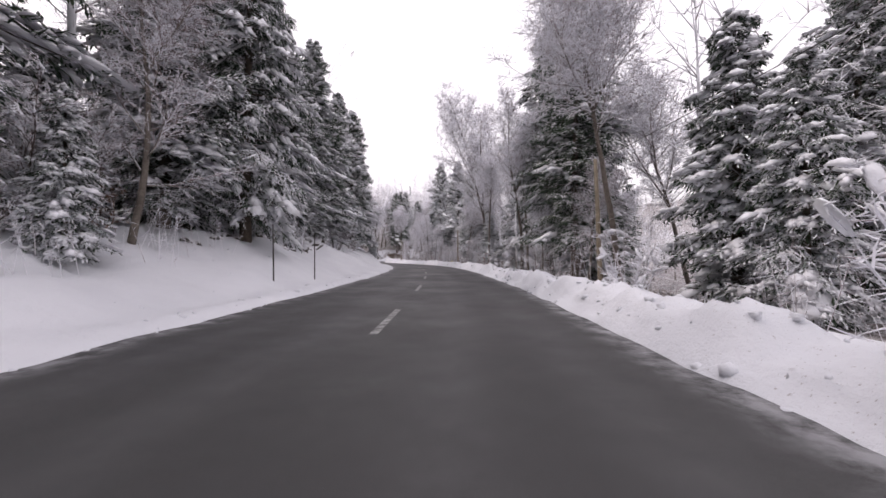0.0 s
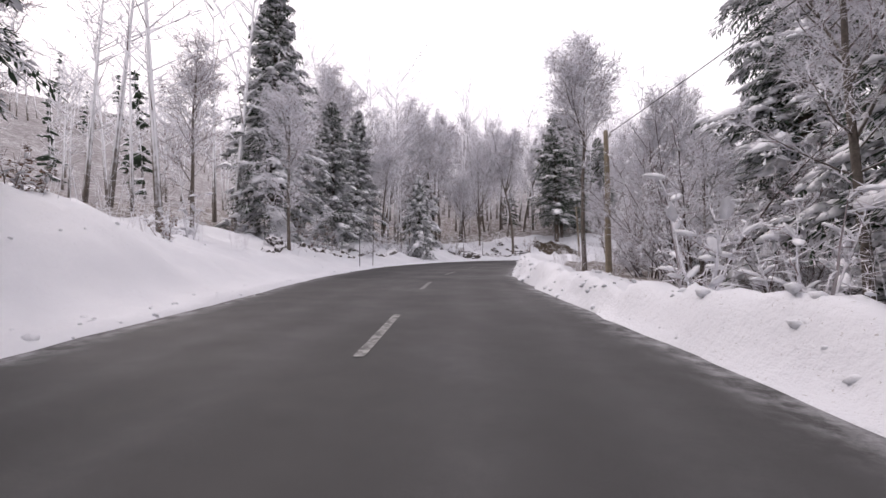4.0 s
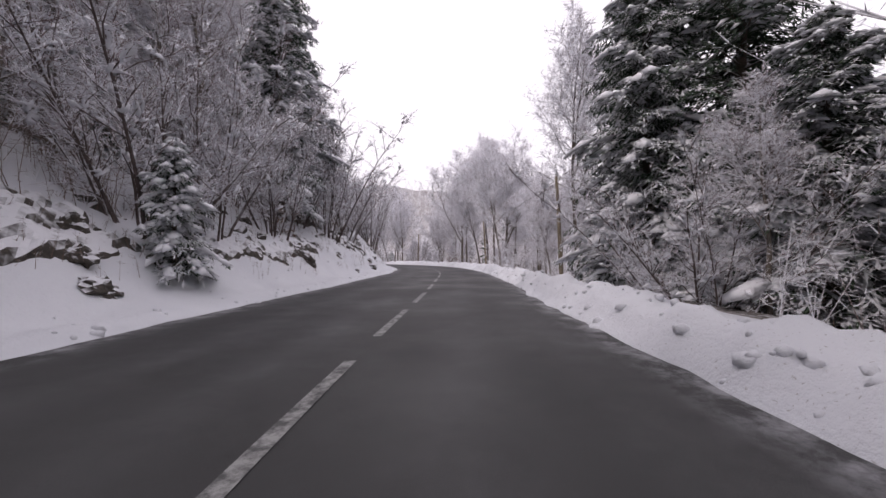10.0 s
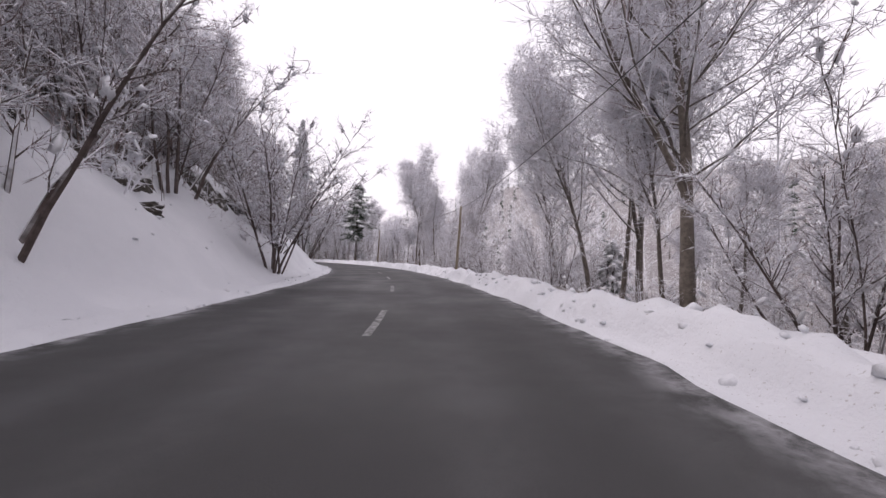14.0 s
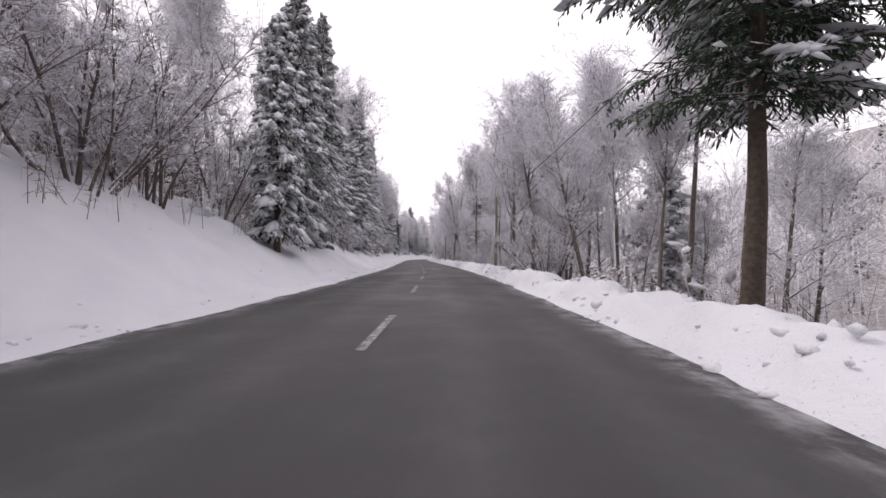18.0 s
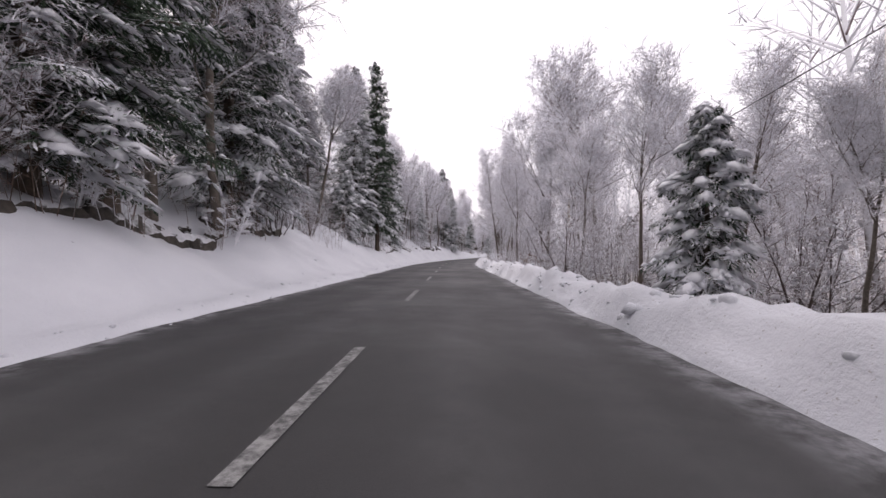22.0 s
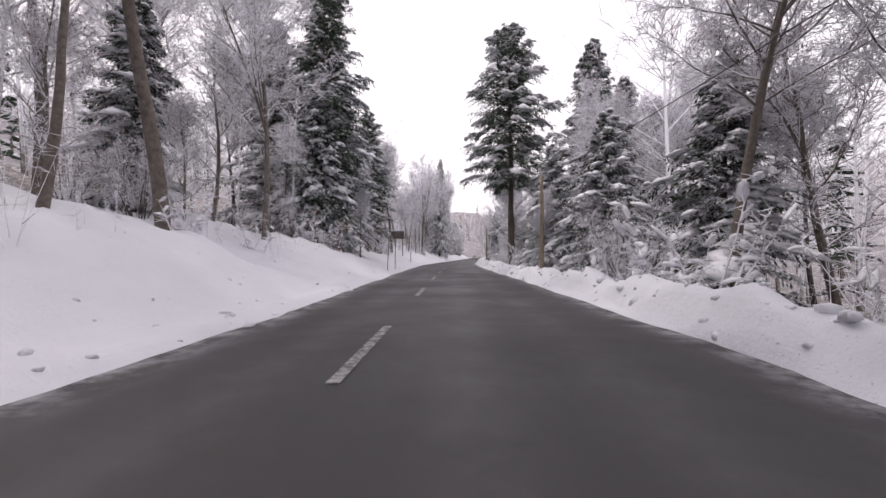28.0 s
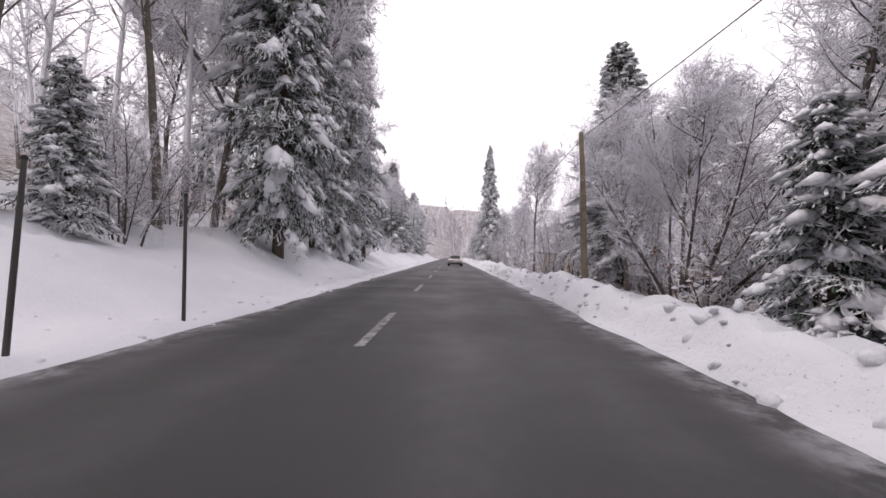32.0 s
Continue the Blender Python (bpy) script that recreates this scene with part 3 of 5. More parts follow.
def build_fir(seed, H, spread, bare, dens=1.0, snowy=0.6, ragged=1.0, needles=None, taper=0.72):
    """A fir: drooping boughs, each a fan of branchlets with needle sprays, snow lying in paws on their ends."""
    rng, nr = random.Random(seed), np.random.RandomState(seed)
    root = new("fir_tree")
    tr = Buf()
    r = 0.011 * H + 0.05
    tp = [Vector((0, 0, -0.8))] + [Vector((rng.uniform(-1, 1) * 0.004 * H, rng.uniform(-1, 1) * 0.004 * H, H * k)) for k in (0.03, 0.2, 0.4, 0.6, 0.8, 0.99)]
    tr.tube(tp, [r * 1.35, r * 1.15, r * 0.9, r * 0.7, r * 0.5, r * 0.3, 0.012], 8)
    z, boughs, turn = bare * H, [], 0.0
    while z < H * 0.985:
        u = z / H
        reach = spread * H * max(0.015, (1 - u)) ** taper * (0.55 + 0.45 * min(1, (u - bare) / 0.16 + 0.2))
        turn += 2.4 + rng.uniform(-0.5, 0.5)
        thin = rng.choice((0.72, 0.9, 1.0, 1.0, 1.12)) if ragged > 1.1 else 1.0
        L = reach * thin * (1 + ragged * rng.choice((-0.42, -0.22, -0.1, 0.0, 0.08, 0.2))) * rng.uniform(0.88, 1.1) + 0.12
        boughs.append((turn, L, rng.uniform(0.28, 0.62) * (1 - 0.55 * u), rng.uniform(-0.12, 0.16) + 0.55 * u, z))
        z += (0.088 - 0.03 * u) * (0.7 + H / 50) / dens
    a, L, droop, rise, z0 = np.array(boughs).T
    out = np.stack([np.cos(a), np.sin(a), 0 * a], -1)
    tan = np.stack([-out[:, 1], out[:, 0], 0 * a], -1)

    def pt(q):
        p = out * (L * q)[:, None]
        p[:, 2] = z0 + L * (rise * q - droop * q * q)
        return p

    one = np.ones(len(L))
    for p0, p1, p2, l0 in zip(pt(0 * one), pt(0.5 * one), pt(0.95 * one), L):
        tr.tube([Vector(p0), Vector(p1), Vector(p2)], [0.012 * l0 + 0.01, 0.008 * l0 + 0.006, 0.003], 3)
    crown, snow = [], []
    # boughs that still carry their snow, in neighbouring groups
    patch = np.sin(a * 2 + z0 * 0.9 + seed) + np.sin(z0 * 1.7 - a + seed * 2.3) + nr.normal(0, 0.8, len(L))
    loaded = patch > np.quantile(patch, 1 - min(0.92, 0.68 * snowy))
    m = 12 if H > 10 else 9
    for i in range(m):
        for sgn in (-1, 1):
            q = np.clip(0.12 + 0.9 * (i + nr.rand(len(L)) * 0.9) / m, 0, 1)
            base = pt(q)
            w = np.minimum((0.40 * (1 - q) ** 0.8 + 0.09) * L * nr.uniform(0.6, 1.3, len(L)) + 0.08, 1.15)
            way = unit(out * nr.uniform(0.5, 1.0, len(L))[:, None] + tan * sgn * 0.75)
            tip = base + way * w[:, None]
            tip[:, 2] -= w * nr.uniform(-0.05, 0.85, len(L))
            side = np.cross(unit(tip - base), [0.0, 0.0, 1.0])
            sag = np.zeros_like(base)
            sag[:, 2] = 0.05 * w
            crown.append(folds(base, tip, side * (0.022 + 0.024 * w)[:, None], sag))
            for j in range(6):
                kq = (0.15 + 0.85 * (j + nr.rand(len(L)) * 0.7) / 6)[:, None]
                p = base * (1 - kq) + tip * kq
                ln = (0.09 + 0.19 * w) * nr.uniform(0.7, 1.35, len(L))
                s2 = 1 if j % 2 else -1
                d2 = unit((tip - base) * 0.7 / np.maximum(w, 0.05)[:, None] + side * s2 * 0.75)
                t2 = p + d2 * ln[:, None]
                t2[:, 2] -= ln * nr.uniform(-0.1, 0.9, len(L))
                sg = np.zeros_like(p)
                sg[:, 2] = 0.12 * ln
                crown.append(folds(p, t2, np.cross(d2, [0.0, 0.0, 1.0]) * (0.014 + 0.10 * ln)[:, None], sg))
            # fingers of snow along the branchlets of the loaded boughs, crumbs on the others
            for on, chance, k0 in ((loaded, 0.75 * np.clip(q * 1.5 - 0.2, 0, 1), 1.0), (~loaded, 0.10 * snowy * q, 0.6)):
                keep = on & (nr.rand(len(L)) < chance)
                if not keep.any():
                    continue
                kq = nr.uniform(0.2, 0.85, keep.sum())[:, None]
                c = base[keep] * (1 - kq) + tip[keep] * kq
                c[:, 2] += 0.06
                big = k0 * (0.075 + 0.15 * w[keep]) * nr.choice([0.7, 0.9, 1.1, 1.5], keep.sum())
                snow.append(lumps(nr, c, tip[keep] - base[keep], big * 1.3, big * 0.85, 0.04 + 0.42 * big))
    # cushions along the bough itself towards its end
    q0 = nr.uniform(0.45, 0.7, len(L))
    for k in range(5):
        on = loaded & (nr.rand(len(L)) < 0.85)
        q = np.clip(q0 + (1.0 - q0) * (k + nr.rand(len(L)) * 0.8) / 5, 0.1, 1.0)
        c = (pt(q) + tan * (nr.uniform(-0.07, 0.07, len(L)) * L)[:, None])[on]
        c[:, 2] += nr.uniform(0.04, 0.14, on.sum())
        big = (0.10 + 0.075 * np.minimum(L, 4))[on] * nr.uniform(0.6, 1.6, on.sum())
        snow.append(lumps(nr, c, out[on] - [0, 0, 0.5], big * 1.6, big, 0.05 + 0.35 * big))
    tr.out("trunk", M_BARK2, root, True)
    if H < 10:
        root.name = "young_fir_tree"
    tagged(link_mesh("crown", *joined(crown), needles or M_NEEDLE, root), kind="stuff")
    tagged(link_mesh("snow_load", *joined(snow), M_LOAD, root, True), kind="stuff")
    return root


def build_beech(seed, H, first, wide, twiggy=1.0, lean=0.0, mat_twig=None, stout=1.0):
    """A bare broadleaf tree: forked stem, rising limbs, branches and fine snow-coated twigs."""
    rng, nr = random.Random(seed), np.random.RandomState(seed)
    root = new("beech_tree")
    tr, tw = Buf(), Buf()
    r = (0.0064 * H + 0.03) * stout
    trunk = sway(Vector((0, 0, 0)), Vector((lean, rng.uniform(-0.06, 0.06), 1)), H * 0.86, 12, rng, 0.07, 0.03)
    tr.tube([Vector((0, 0, -1.0))] + trunk, [r * 1.3] + [r * (1.1 - 1.02 * (i / 12) ** 0.9) + 0.01 for i in range(13)], 8)
    axes = [(trunk, first, r, 1.0)]
    for k in range(2 if H > 12 else 1):
        j = rng.randint(int(12 * first) + 1, 7)
        a = rng.uniform(0, 6.28)
        axis = sway(trunk[j], Vector((math.cos(a) * 0.5, math.sin(a) * 0.5, 1)), H * (0.84 - j / 14) * rng.uniform(0.75, 0.95), 8, rng, 0.1, 0.05)
        r1 = r * (1.0 - j / 14) * 0.75
        tr.tube(axis, [r1 * (1.0 - 0.95 * i / 8) + 0.008 for i in range(9)], 6)
        axes.append((axis, 0.12, r1 * 1.2, 0.7))
    branches = []
    for axis, low, r_ax, share in axes:
        n_ax = len(axis) - 1
        limbs = int(25 * share * (0.7 + H / 60))
        for i in range(limbs):
            u = low + (0.99 - low) * (i + rng.random()) / limbs
            j = min(int(u * n_ax), n_ax - 1)
            p = axis[j].lerp(axis[j + 1], u * n_ax - j)
            a = i * 2.4 + rng.uniform(-0.6, 0.6)
            up = 0.35 + 1.0 * u + rng.uniform(-0.3, 0.35)
            L = wide * H * share ** 0.5 * (1.08 - 0.70 * max(0, u - 0.3) / 0.7) * rng.uniform(0.55, 1.15)
            limb = sway(p, Vector((math.cos(a), math.sin(a), up)), L, 7, rng, 0.17, 0.07)
            rl = 0.28 * r_ax * (1.25 - u) + 0.010
            tr.tube(limb, [rl * (1 - 0.13 * k) for k in range(8)], 4)
            for k in range(11):
                q = 0.16 + 0.84 * (k + rng.random()) / 11
                jj = min(int(q * 7), 6)
                p2 = limb[jj].lerp(limb[jj + 1], q * 7 - jj)
                dl = (limb[jj + 1] - limb[jj]).normalized()
                d2 = (dl * 1.0 + Vector((rng.uniform(-1, 1), rng.uniform(-1, 1), rng.uniform(-0.5, 0.6)))).normalized()
                L2 = L * rng.uniform(0.18, 0.42) * (1.25 - 0.6 * q) + 0.3
                br = sway(p2, d2, L2, 3, rng, 0.3, 0.02)
                rb = rl * 0.28 + 0.007
                tw.tube(br, [rb, rb * 0.8, rb * 0.55, 0.002], 3)
                branches.append([tuple(v) for v in br])
    B = np.array(branches)
    B = np.repeat(B, int(7 * twiggy), 0)
    u = nr.uniform(0.2, 3.0, len(B))
    j = np.minimum(u.astype(int), 2)
    row = np.arange(len(B))
    p0, p1 = B[row, j], B[row, j + 1]
    p = p0 + (p1 - p0) * (u - j)[:, None]
    d = unit(unit(p1 - p0) * 0.8 + nr.normal(0, 1, p.shape) * [0.6, 0.6, 0.5])
    ln = (0.22 + 0.022 * H) * nr.uniform(0.5, 1.4, len(B))
    q = p + d * ln[:, None]
    q[:, 2] -= 0.06 * ln
    parts = [spikes(p, q, np.full(len(p), 0.009 + 0.0003 * H))]
    for _ in range(4):
        k = nr.uniform(0.15, 0.95, (len(p), 1))
        p3 = p * (1 - k) + q * k
        d3 = unit(d * 0.8 + nr.normal(0, 1, p.shape) * [0.6, 0.6, 0.45])
        q3 = p3 + d3 * (ln * nr.uniform(0.3, 0.7, len(p)))[:, None]
        q3[:, 2] -= 0.04 * ln
        parts.append(spikes(p3, q3, np.full(len(p), 0.0085 + 0.0002 * H)))
    tr.out("trunk", M_BARK, root, True)
    if mat_twig:
        root.name = "young_beech_tree"
    parts.append((np.array(tw.v), np.array([f if len(f) == 3 else f[:3] for f in tw.f] + [(f[0], f[2], f[3]) for f in tw.f if len(f) == 4])))
    tagged(link_mesh("crown", *joined(parts), mat_twig or M_TWIG, root), kind="stuff")
    return root


def build_bush(seed, H, stems, leafy):
    """Thin snowy saplings from one stool; some keep withered leaves."""
    rng = random.Random(seed)
    root = new("sapling_clump")
    st, lf, sn = Buf(), Buf(), Buf()
    for i in range(stems):
        a = rng.uniform(0, 6.28)
        p = Vector((math.cos(a), math.sin(a), 0)) * rng.uniform(0, 0.5) - Vector((0, 0, 0.3))
        stem = sway(p, Vector((math.cos(a) * 0.35, math.sin(a) * 0.35, 1)), H * rng.uniform(0.6, 1.1), 5, rng, 0.13)
        st.tube(stem, [0.03, 0.025, 0.02, 0.014, 0.009, 0.003], 4)
        for k in range(13):
            q = rng.uniform(0.15, 1)
            j = min(int(q * 5), 4)
            p2 = stem[j].lerp(stem[j + 1], q * 5 - j)
            d2 = Vector((rng.uniform(-1, 1), rng.uniform(-1, 1), rng.uniform(0.0, 0.9))).normalized()
            L2 = rng.uniform(0.25, 0.6) * (0.4 + 0.16 * H)
            br = sway(p2, d2, L2, 2, rng, 0.3, -0.1)
            st.tube(br, [0.012, 0.010, 0.002], 3)
            for w in range(5):
                p3 = br[0].lerp(br[2], rng.uniform(0.2, 1))
                d3 = Vector((rng.uniform(-1, 1), rng.uniform(-1, 1), rng.uniform(-0.4, 0.7))) * rng.uniform(0.12, 0.35)
                st.tube([p3, p3 + d3], [0.012, 0.002], 3)
                if rng.random() < leafy:
                    lf.fold(p3, p3 + d3 * 0.5 - Vector((0, 0, 0.1)), Vector((-d3.y, d3.x, 0)) * 0.35, Vector((0, 0, 0.02)))
            if rng.random() < 0.34:
                sn.pillow(br[1] + Vector((0, 0, 0.02)), br[2] - br[0], 0.20, 0.09, 0.06, rng)
    tagged(st.out("brushwood", M_SPRIG if leafy > 0.2 else M_TWIG, root), kind="stuff")
    if lf.v:
        tagged(lf.out("foliage", M_LEAF, root), kind="stuff")
    if sn.v:
        tagged(sn.out("snow_load", M_LOAD, root, True), kind="stuff")
    return root


def build_hazel(seed, H, stems):
    """A many-stemmed shrub whose arching rods carry fine snowy twigs."""
    rng, nr = random.Random(seed), np.random.RandomState(seed)
    root = new("hazel_shrub")
    st, rods = Buf(), []
    for i in range(stems):
        a = rng.uniform(0, 6.28)
        p = Vector((math.cos(a), math.sin(a), 0)) * rng.uniform(0.05, 0.6) - Vector((0, 0, 0.4))
        tilt = rng.uniform(0.12, 0.6)
        L = H * rng.uniform(0.65, 1.12)
        rod = sway(p, Vector((math.cos(a) * tilt, math.sin(a) * tilt, 1)), L, 8, rng, 0.09, -0.015)
        r = rng.uniform(0.028, 0.055)
        st.tube(rod, [r * (1 - 0.11 * k) for k in range(9)], 5)
        for k in range(15):
            q = 0.2 + 0.79 * (k + rng.random()) / 15
            j = min(int(q * 8), 7)
            p2 = rod[j].lerp(rod[j + 1], q * 8 - j)
            d = (rod[j + 1] - rod[j]).normalized() * 0.9 + Vector((rng.uniform(-1, 1), rng.uniform(-1, 1), rng.uniform(-0.3, 0.5)))
            br = sway(p2, d, L * rng.uniform(0.10, 0.24) * (1.3 - 0.5 * q), 3, rng, 0.25, 0.02)
            st.tube(br, [0.017, 0.014, 0.010, 0.003], 3)
            rods.append([tuple(v) for v in br])
    B = np.repeat(np.array(rods), 10, 0)
    u = nr.uniform(0.1, 3.0, len(B))
    j = np.minimum(u.astype(int), 2)
    row = np.arange(len(B))
    p0, p1 = B[row, j], B[row, j + 1]
    p = p0 + (p1 - p0) * (u - j)[:, None]
    d = unit(unit(p1 - p0) * 0.8 + nr.normal(0, 1, p.shape) * [0.6, 0.6, 0.45])
    ln = (0.18 + 0.03 * H) * nr.uniform(0.5, 1.4, len(B))
    q = p + d * ln[:, None]
    parts = [spikes(p, q, np.full(len(p), 0.011))]
    for _ in range(4):
        k = nr.uniform(0.15, 0.95, (len(p), 1))
        p3 = p * (1 - k) + q * k
        q3 = p3 + unit(d * 0.8 + nr.normal(0, 1, p.shape) * [0.6, 0.6, 0.45]) * (ln * nr.uniform(0.3, 0.7, len(p)))[:, None]
        parts.append(spikes(p3, q3, np.full(len(p), 0.009)))
    tagged(st.out("trunk", M_STEM, root), kind="stuff")
    tagged(link_mesh("brushwood", *joined(parts), M_SPRAY, root), kind="stuff")
    lie = nr.rand(len(B)) < 0.10
    tagged(link_mesh("snow_load", *lumps(nr, p[lie] + [0, 0, 0.02], d[lie], nr.uniform(0.08, 0.22, lie.sum()), nr.uniform(0.05, 0.11, lie.sum()), nr.uniform(0.04, 0.09, lie.sum())), M_LOAD, root, True), kind="stuff")
    return root


def scaled(ob, s, l, h, natural, rz, tilt=0.0, sink=0.0, wide=1.0):
    """A copy of a model tree at s, l on the ground, h high."""
    x, y = at(s, l)
    z = float(terrain(s, l))
    c = copy_thing(ob, pose(x, y, z - sink, tilt * 0.6, tilt, rz))
    k = h / natural
    c.scale = (k * wide, k * wide, k)
    return c


def retire(models):
    """The model trees themselves are taken away again once they have been copied."""
    for m in models:
        for o in (*m.children_recursive, m):
            bpy.data.objects.remove(o)


rng = random.Random(7)
FIR_H = 22.0
firs = [build_fir(11, FIR_H, 0.185, 0.06, 1.0, 0.95), build_fir(12, FIR_H, 0.20, 0.04, 1.0, 1.15), build_fir(13, FIR_H, 0.165, 0.09, 1.0, 0.9), build_fir(15, FIR_H, 0.19, 0.04, 1.05, 1.25, 1.2)]
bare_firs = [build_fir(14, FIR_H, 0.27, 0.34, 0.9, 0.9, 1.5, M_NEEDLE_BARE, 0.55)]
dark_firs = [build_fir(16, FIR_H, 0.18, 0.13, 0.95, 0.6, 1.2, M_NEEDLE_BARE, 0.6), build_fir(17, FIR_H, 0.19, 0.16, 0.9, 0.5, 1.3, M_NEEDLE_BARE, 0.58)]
MID_H = 11.0
mid_firs = [build_fir(18, MID_H, 0.24, 0.05, 0.9, 1.1, 1.2), build_fir(19, MID_H, 0.22, 0.08, 0.9, 1.3, 1.3)]
YOUNG_H = 6.0
young = [build_fir(21, YOUNG_H, 0.27, 0.03, 0.85, 1.5), build_fir(22, YOUNG_H, 0.30, 0.03, 0.85, 1.6)]
BEECH_H = 18.0
beeches = [build_beech(31, BEECH_H, 0.34, 0.25), build_beech(32, BEECH_H, 0.42, 0.24, 1.0, 0.06), build_beech(33, BEECH_H, 0.26, 0.27), build_beech(34, BEECH_H, 0.5, 0.23, 1.1), build_beech(35, BEECH_H, 0.38, 0.25, 0.9, -0.08), build_beech(36, BEECH_H, 0.24, 0.22, 1.1, 0.03)]
spreading = [build_beech(37, BEECH_H, 0.20, 0.36, 1.3, 0.04, None, 1.2), build_beech(38, BEECH_H, 0.24, 0.38, 1.3, -0.05, None, 1.15)]
POLE_H = 11.0
polewood = [build_beech(41, POLE_H, 0.16, 0.22, 0.75, 0.0, M_SPRAY), build_beech(42, POLE_H, 0.2, 0.25, 0.75, 0.1, M_SPRAY), build_beech(43, POLE_H, 0.12, 0.24, 0.75, -0.12, M_TWIG)]
BUSH_H = 2.4
bushes = [build_bush(51, BUSH_H, 6, 0.0), build_bush(52, BUSH_H, 5, 0.0), build_bush(53, BUSH_H, 6, 0.8), build_bush(54, BUSH_H, 5, 0.5)]

HAZEL_H = 6.5
hazels = [build_hazel(61, HAZEL_H, 14), build_hazel(62, HAZEL_H, 12), build_hazel(63, HAZEL_H, 15)]

LABELS = {
    "h": ("many-stemmed brown shrub with snow along its rods", "shrub", "shrubs on the bank"),
    "c": ("tall dark green fir tree loaded with snow", "fir tree", "roadside firs"),
    "f": ("tall fir tree with a bare lower trunk and snowy crown", "fir tree", "roadside firs"),
    "d": ("tall dark fir tree that has shed most of its snow", "fir tree", "roadside firs"),
    "w": ("wide-spreading bare beech tree white with snow", "beech tree", "roadside beeches"),
    "y": ("young fir tree bowed under thick snow", "young fir", "young firs"),
    "b": ("bare grey beech tree with snow-coated twigs", "beech tree", "roadside beeches"),
    "p": ("slender young beech with snow along its twigs", "young beech", "pole-stage beeches"),
    "u": ("snow-dusted sapling clump on the bank", "sapling", "roadside saplings"),
    "l": ("sapling clump with withered brown leaves and snow", "sapling", "leafy saplings"),
}
taken = []


def plant(kind, s, l, h):
    rz = rng.uniform(0, 360)
    if kind == "c":
        room = (np.interp(s, EDGE_S, EDGE_L) - l if l < 0 else l - np.interp(s, EDGE_S, EDGE_R)) - 0.3
        models, tall, slim = (mid_firs, MID_H, 0.24) if h < 14.5 else (firs, FIR_H, 0.2)
        ob = scaled(rng.choice(models), s, l, h, tall, rz, rng.uniform(-1.5, 1.5), 0.2, min(rng.uniform(1.0, 1.28), max(0.6, (0.75 if l > 0 else 0.72) * room / (slim * h))))
    elif kind == "d":
        room = (np.interp(s, EDGE_S, EDGE_L) - l if l < 0 else l - np.interp(s, EDGE_S, EDGE_R)) - 0.3
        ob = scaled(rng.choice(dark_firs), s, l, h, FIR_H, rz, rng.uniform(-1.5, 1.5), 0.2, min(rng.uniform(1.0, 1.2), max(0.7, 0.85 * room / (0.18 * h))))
    elif kind == "y":
        ob = scaled(rng.choice(young), s, l, h, YOUNG_H, rz, rng.uniform(-3, 3), 0.1)
    elif kind == "f":
        ob = scaled(bare_firs[0], s, l, h, FIR_H, rz, rng.uniform(-2, 2), 0.2, 1.0)
    elif kind == "w":
        ob = scaled(rng.choice(spreading), s, l, h, BEECH_H, rz, rng.uniform(-3, 3), 0.1, rng.uniform(0.95, 1.15))
    elif kind == "b":
        ob = scaled(rng.choice(beeches), s, l, h, BEECH_H, rz, rng.uniform(-6.5, 6.5), 0.1, rng.uniform(0.85, 1.1))
    elif kind == "p":
        ob = scaled(rng.choice(polewood), s, l, h, POLE_H, rz, rng.uniform(-7, 7), 0.1)
    elif kind == "h":
        ob = scaled(rng.choice(hazels), s, l, h, HAZEL_H, rz, rng.uniform(-8, 8), 0.1, rng.uniform(0.85, 1.2))
    elif kind == "l":
        ob = scaled(rng.choice(bushes[2:]), s, l, h, BUSH_H, rz, rng.uniform(-10, 10), 0.05)
    else:
        ob = scaled(rng.choice(bushes[:2]), s, l, h, BUSH_H, rz, rng.uniform(-10, 10), 0.05)
    tagged(ob, *LABELS[kind])
    taken.append((s, l))
    return ob


# the trees that stand out, as (s, l, height of the top over the road), stretch by stretch
FIR_a = [(10, -10.2, 6.0), (12, 11.0, 8.0), (13, -14.1, 9.3), (16, 12.0, 11.5), (19, -13.0, 24.0), (25, -13.0, 25.8), (32, -12.0, 18.4), (34, 14.0, 17.0), (36, -11.5, 21.6), (55, 10.0, 8.0), (57, -11.9, 25.2), (61, -10.5, 24.2), (65, 11.0, 17.9), (72, 15.0, 24.5), (87, 17.0, 24.4), (88, -12.0, 28.3), (105, 17.0, 27.8), (116, -17.0, 17.0), (122, -20.5, 19.5), (123.4, -12.2, 10.7), (188.7, 19.7, 10.0), (199.5, 20.3, 13.0), (119, 14.5, 10.0), (128, 15.5, 10.0), (143, 9.5, 10.0), (160, -18.0, 30.0), (162, 10.9, 5.7), (171, -10.5, 13.6), (171, 12.0, 6.8), (171, -24.0, 27.3), (174, -12.9, 19.9)]
FIR_b = [(179, -12.0, 22.6), (189, -14.1, 29.3), (197, 8.8, 7.3), (202, 7.0, 15.7), (205, 8.5, 16.7), (211, -11.0, 23.6), (308, -8.0, 18.7), (348, -8.5, 13.9), (353, -9.0, 20.0), (357, -9.0, 19.7), (363, -12.0, 22.7), (374, -11.0, 15.7), (378, -10.0, 16.0), (383, -10.0, 24.3), (392, 8.5, 7.8), (395, -10.0, 22.3), (400, -10.0, 25.2), (407, -14.5, 27.0), (411, -13.5, 22.0), (415, -14.0, 28.0), (428, -10.0, 18.4), (437, -10.6, 22.2), (459, -10.5, 21.4), (471, -9.0, 16.0), (502, -11.0, 19.0), (540, -9.0, 22.6), (545, -13.0, 30.0), (575, 9.0, 8.2), (582, 8.0, 9.0), (592, -11.0, 16.5)]
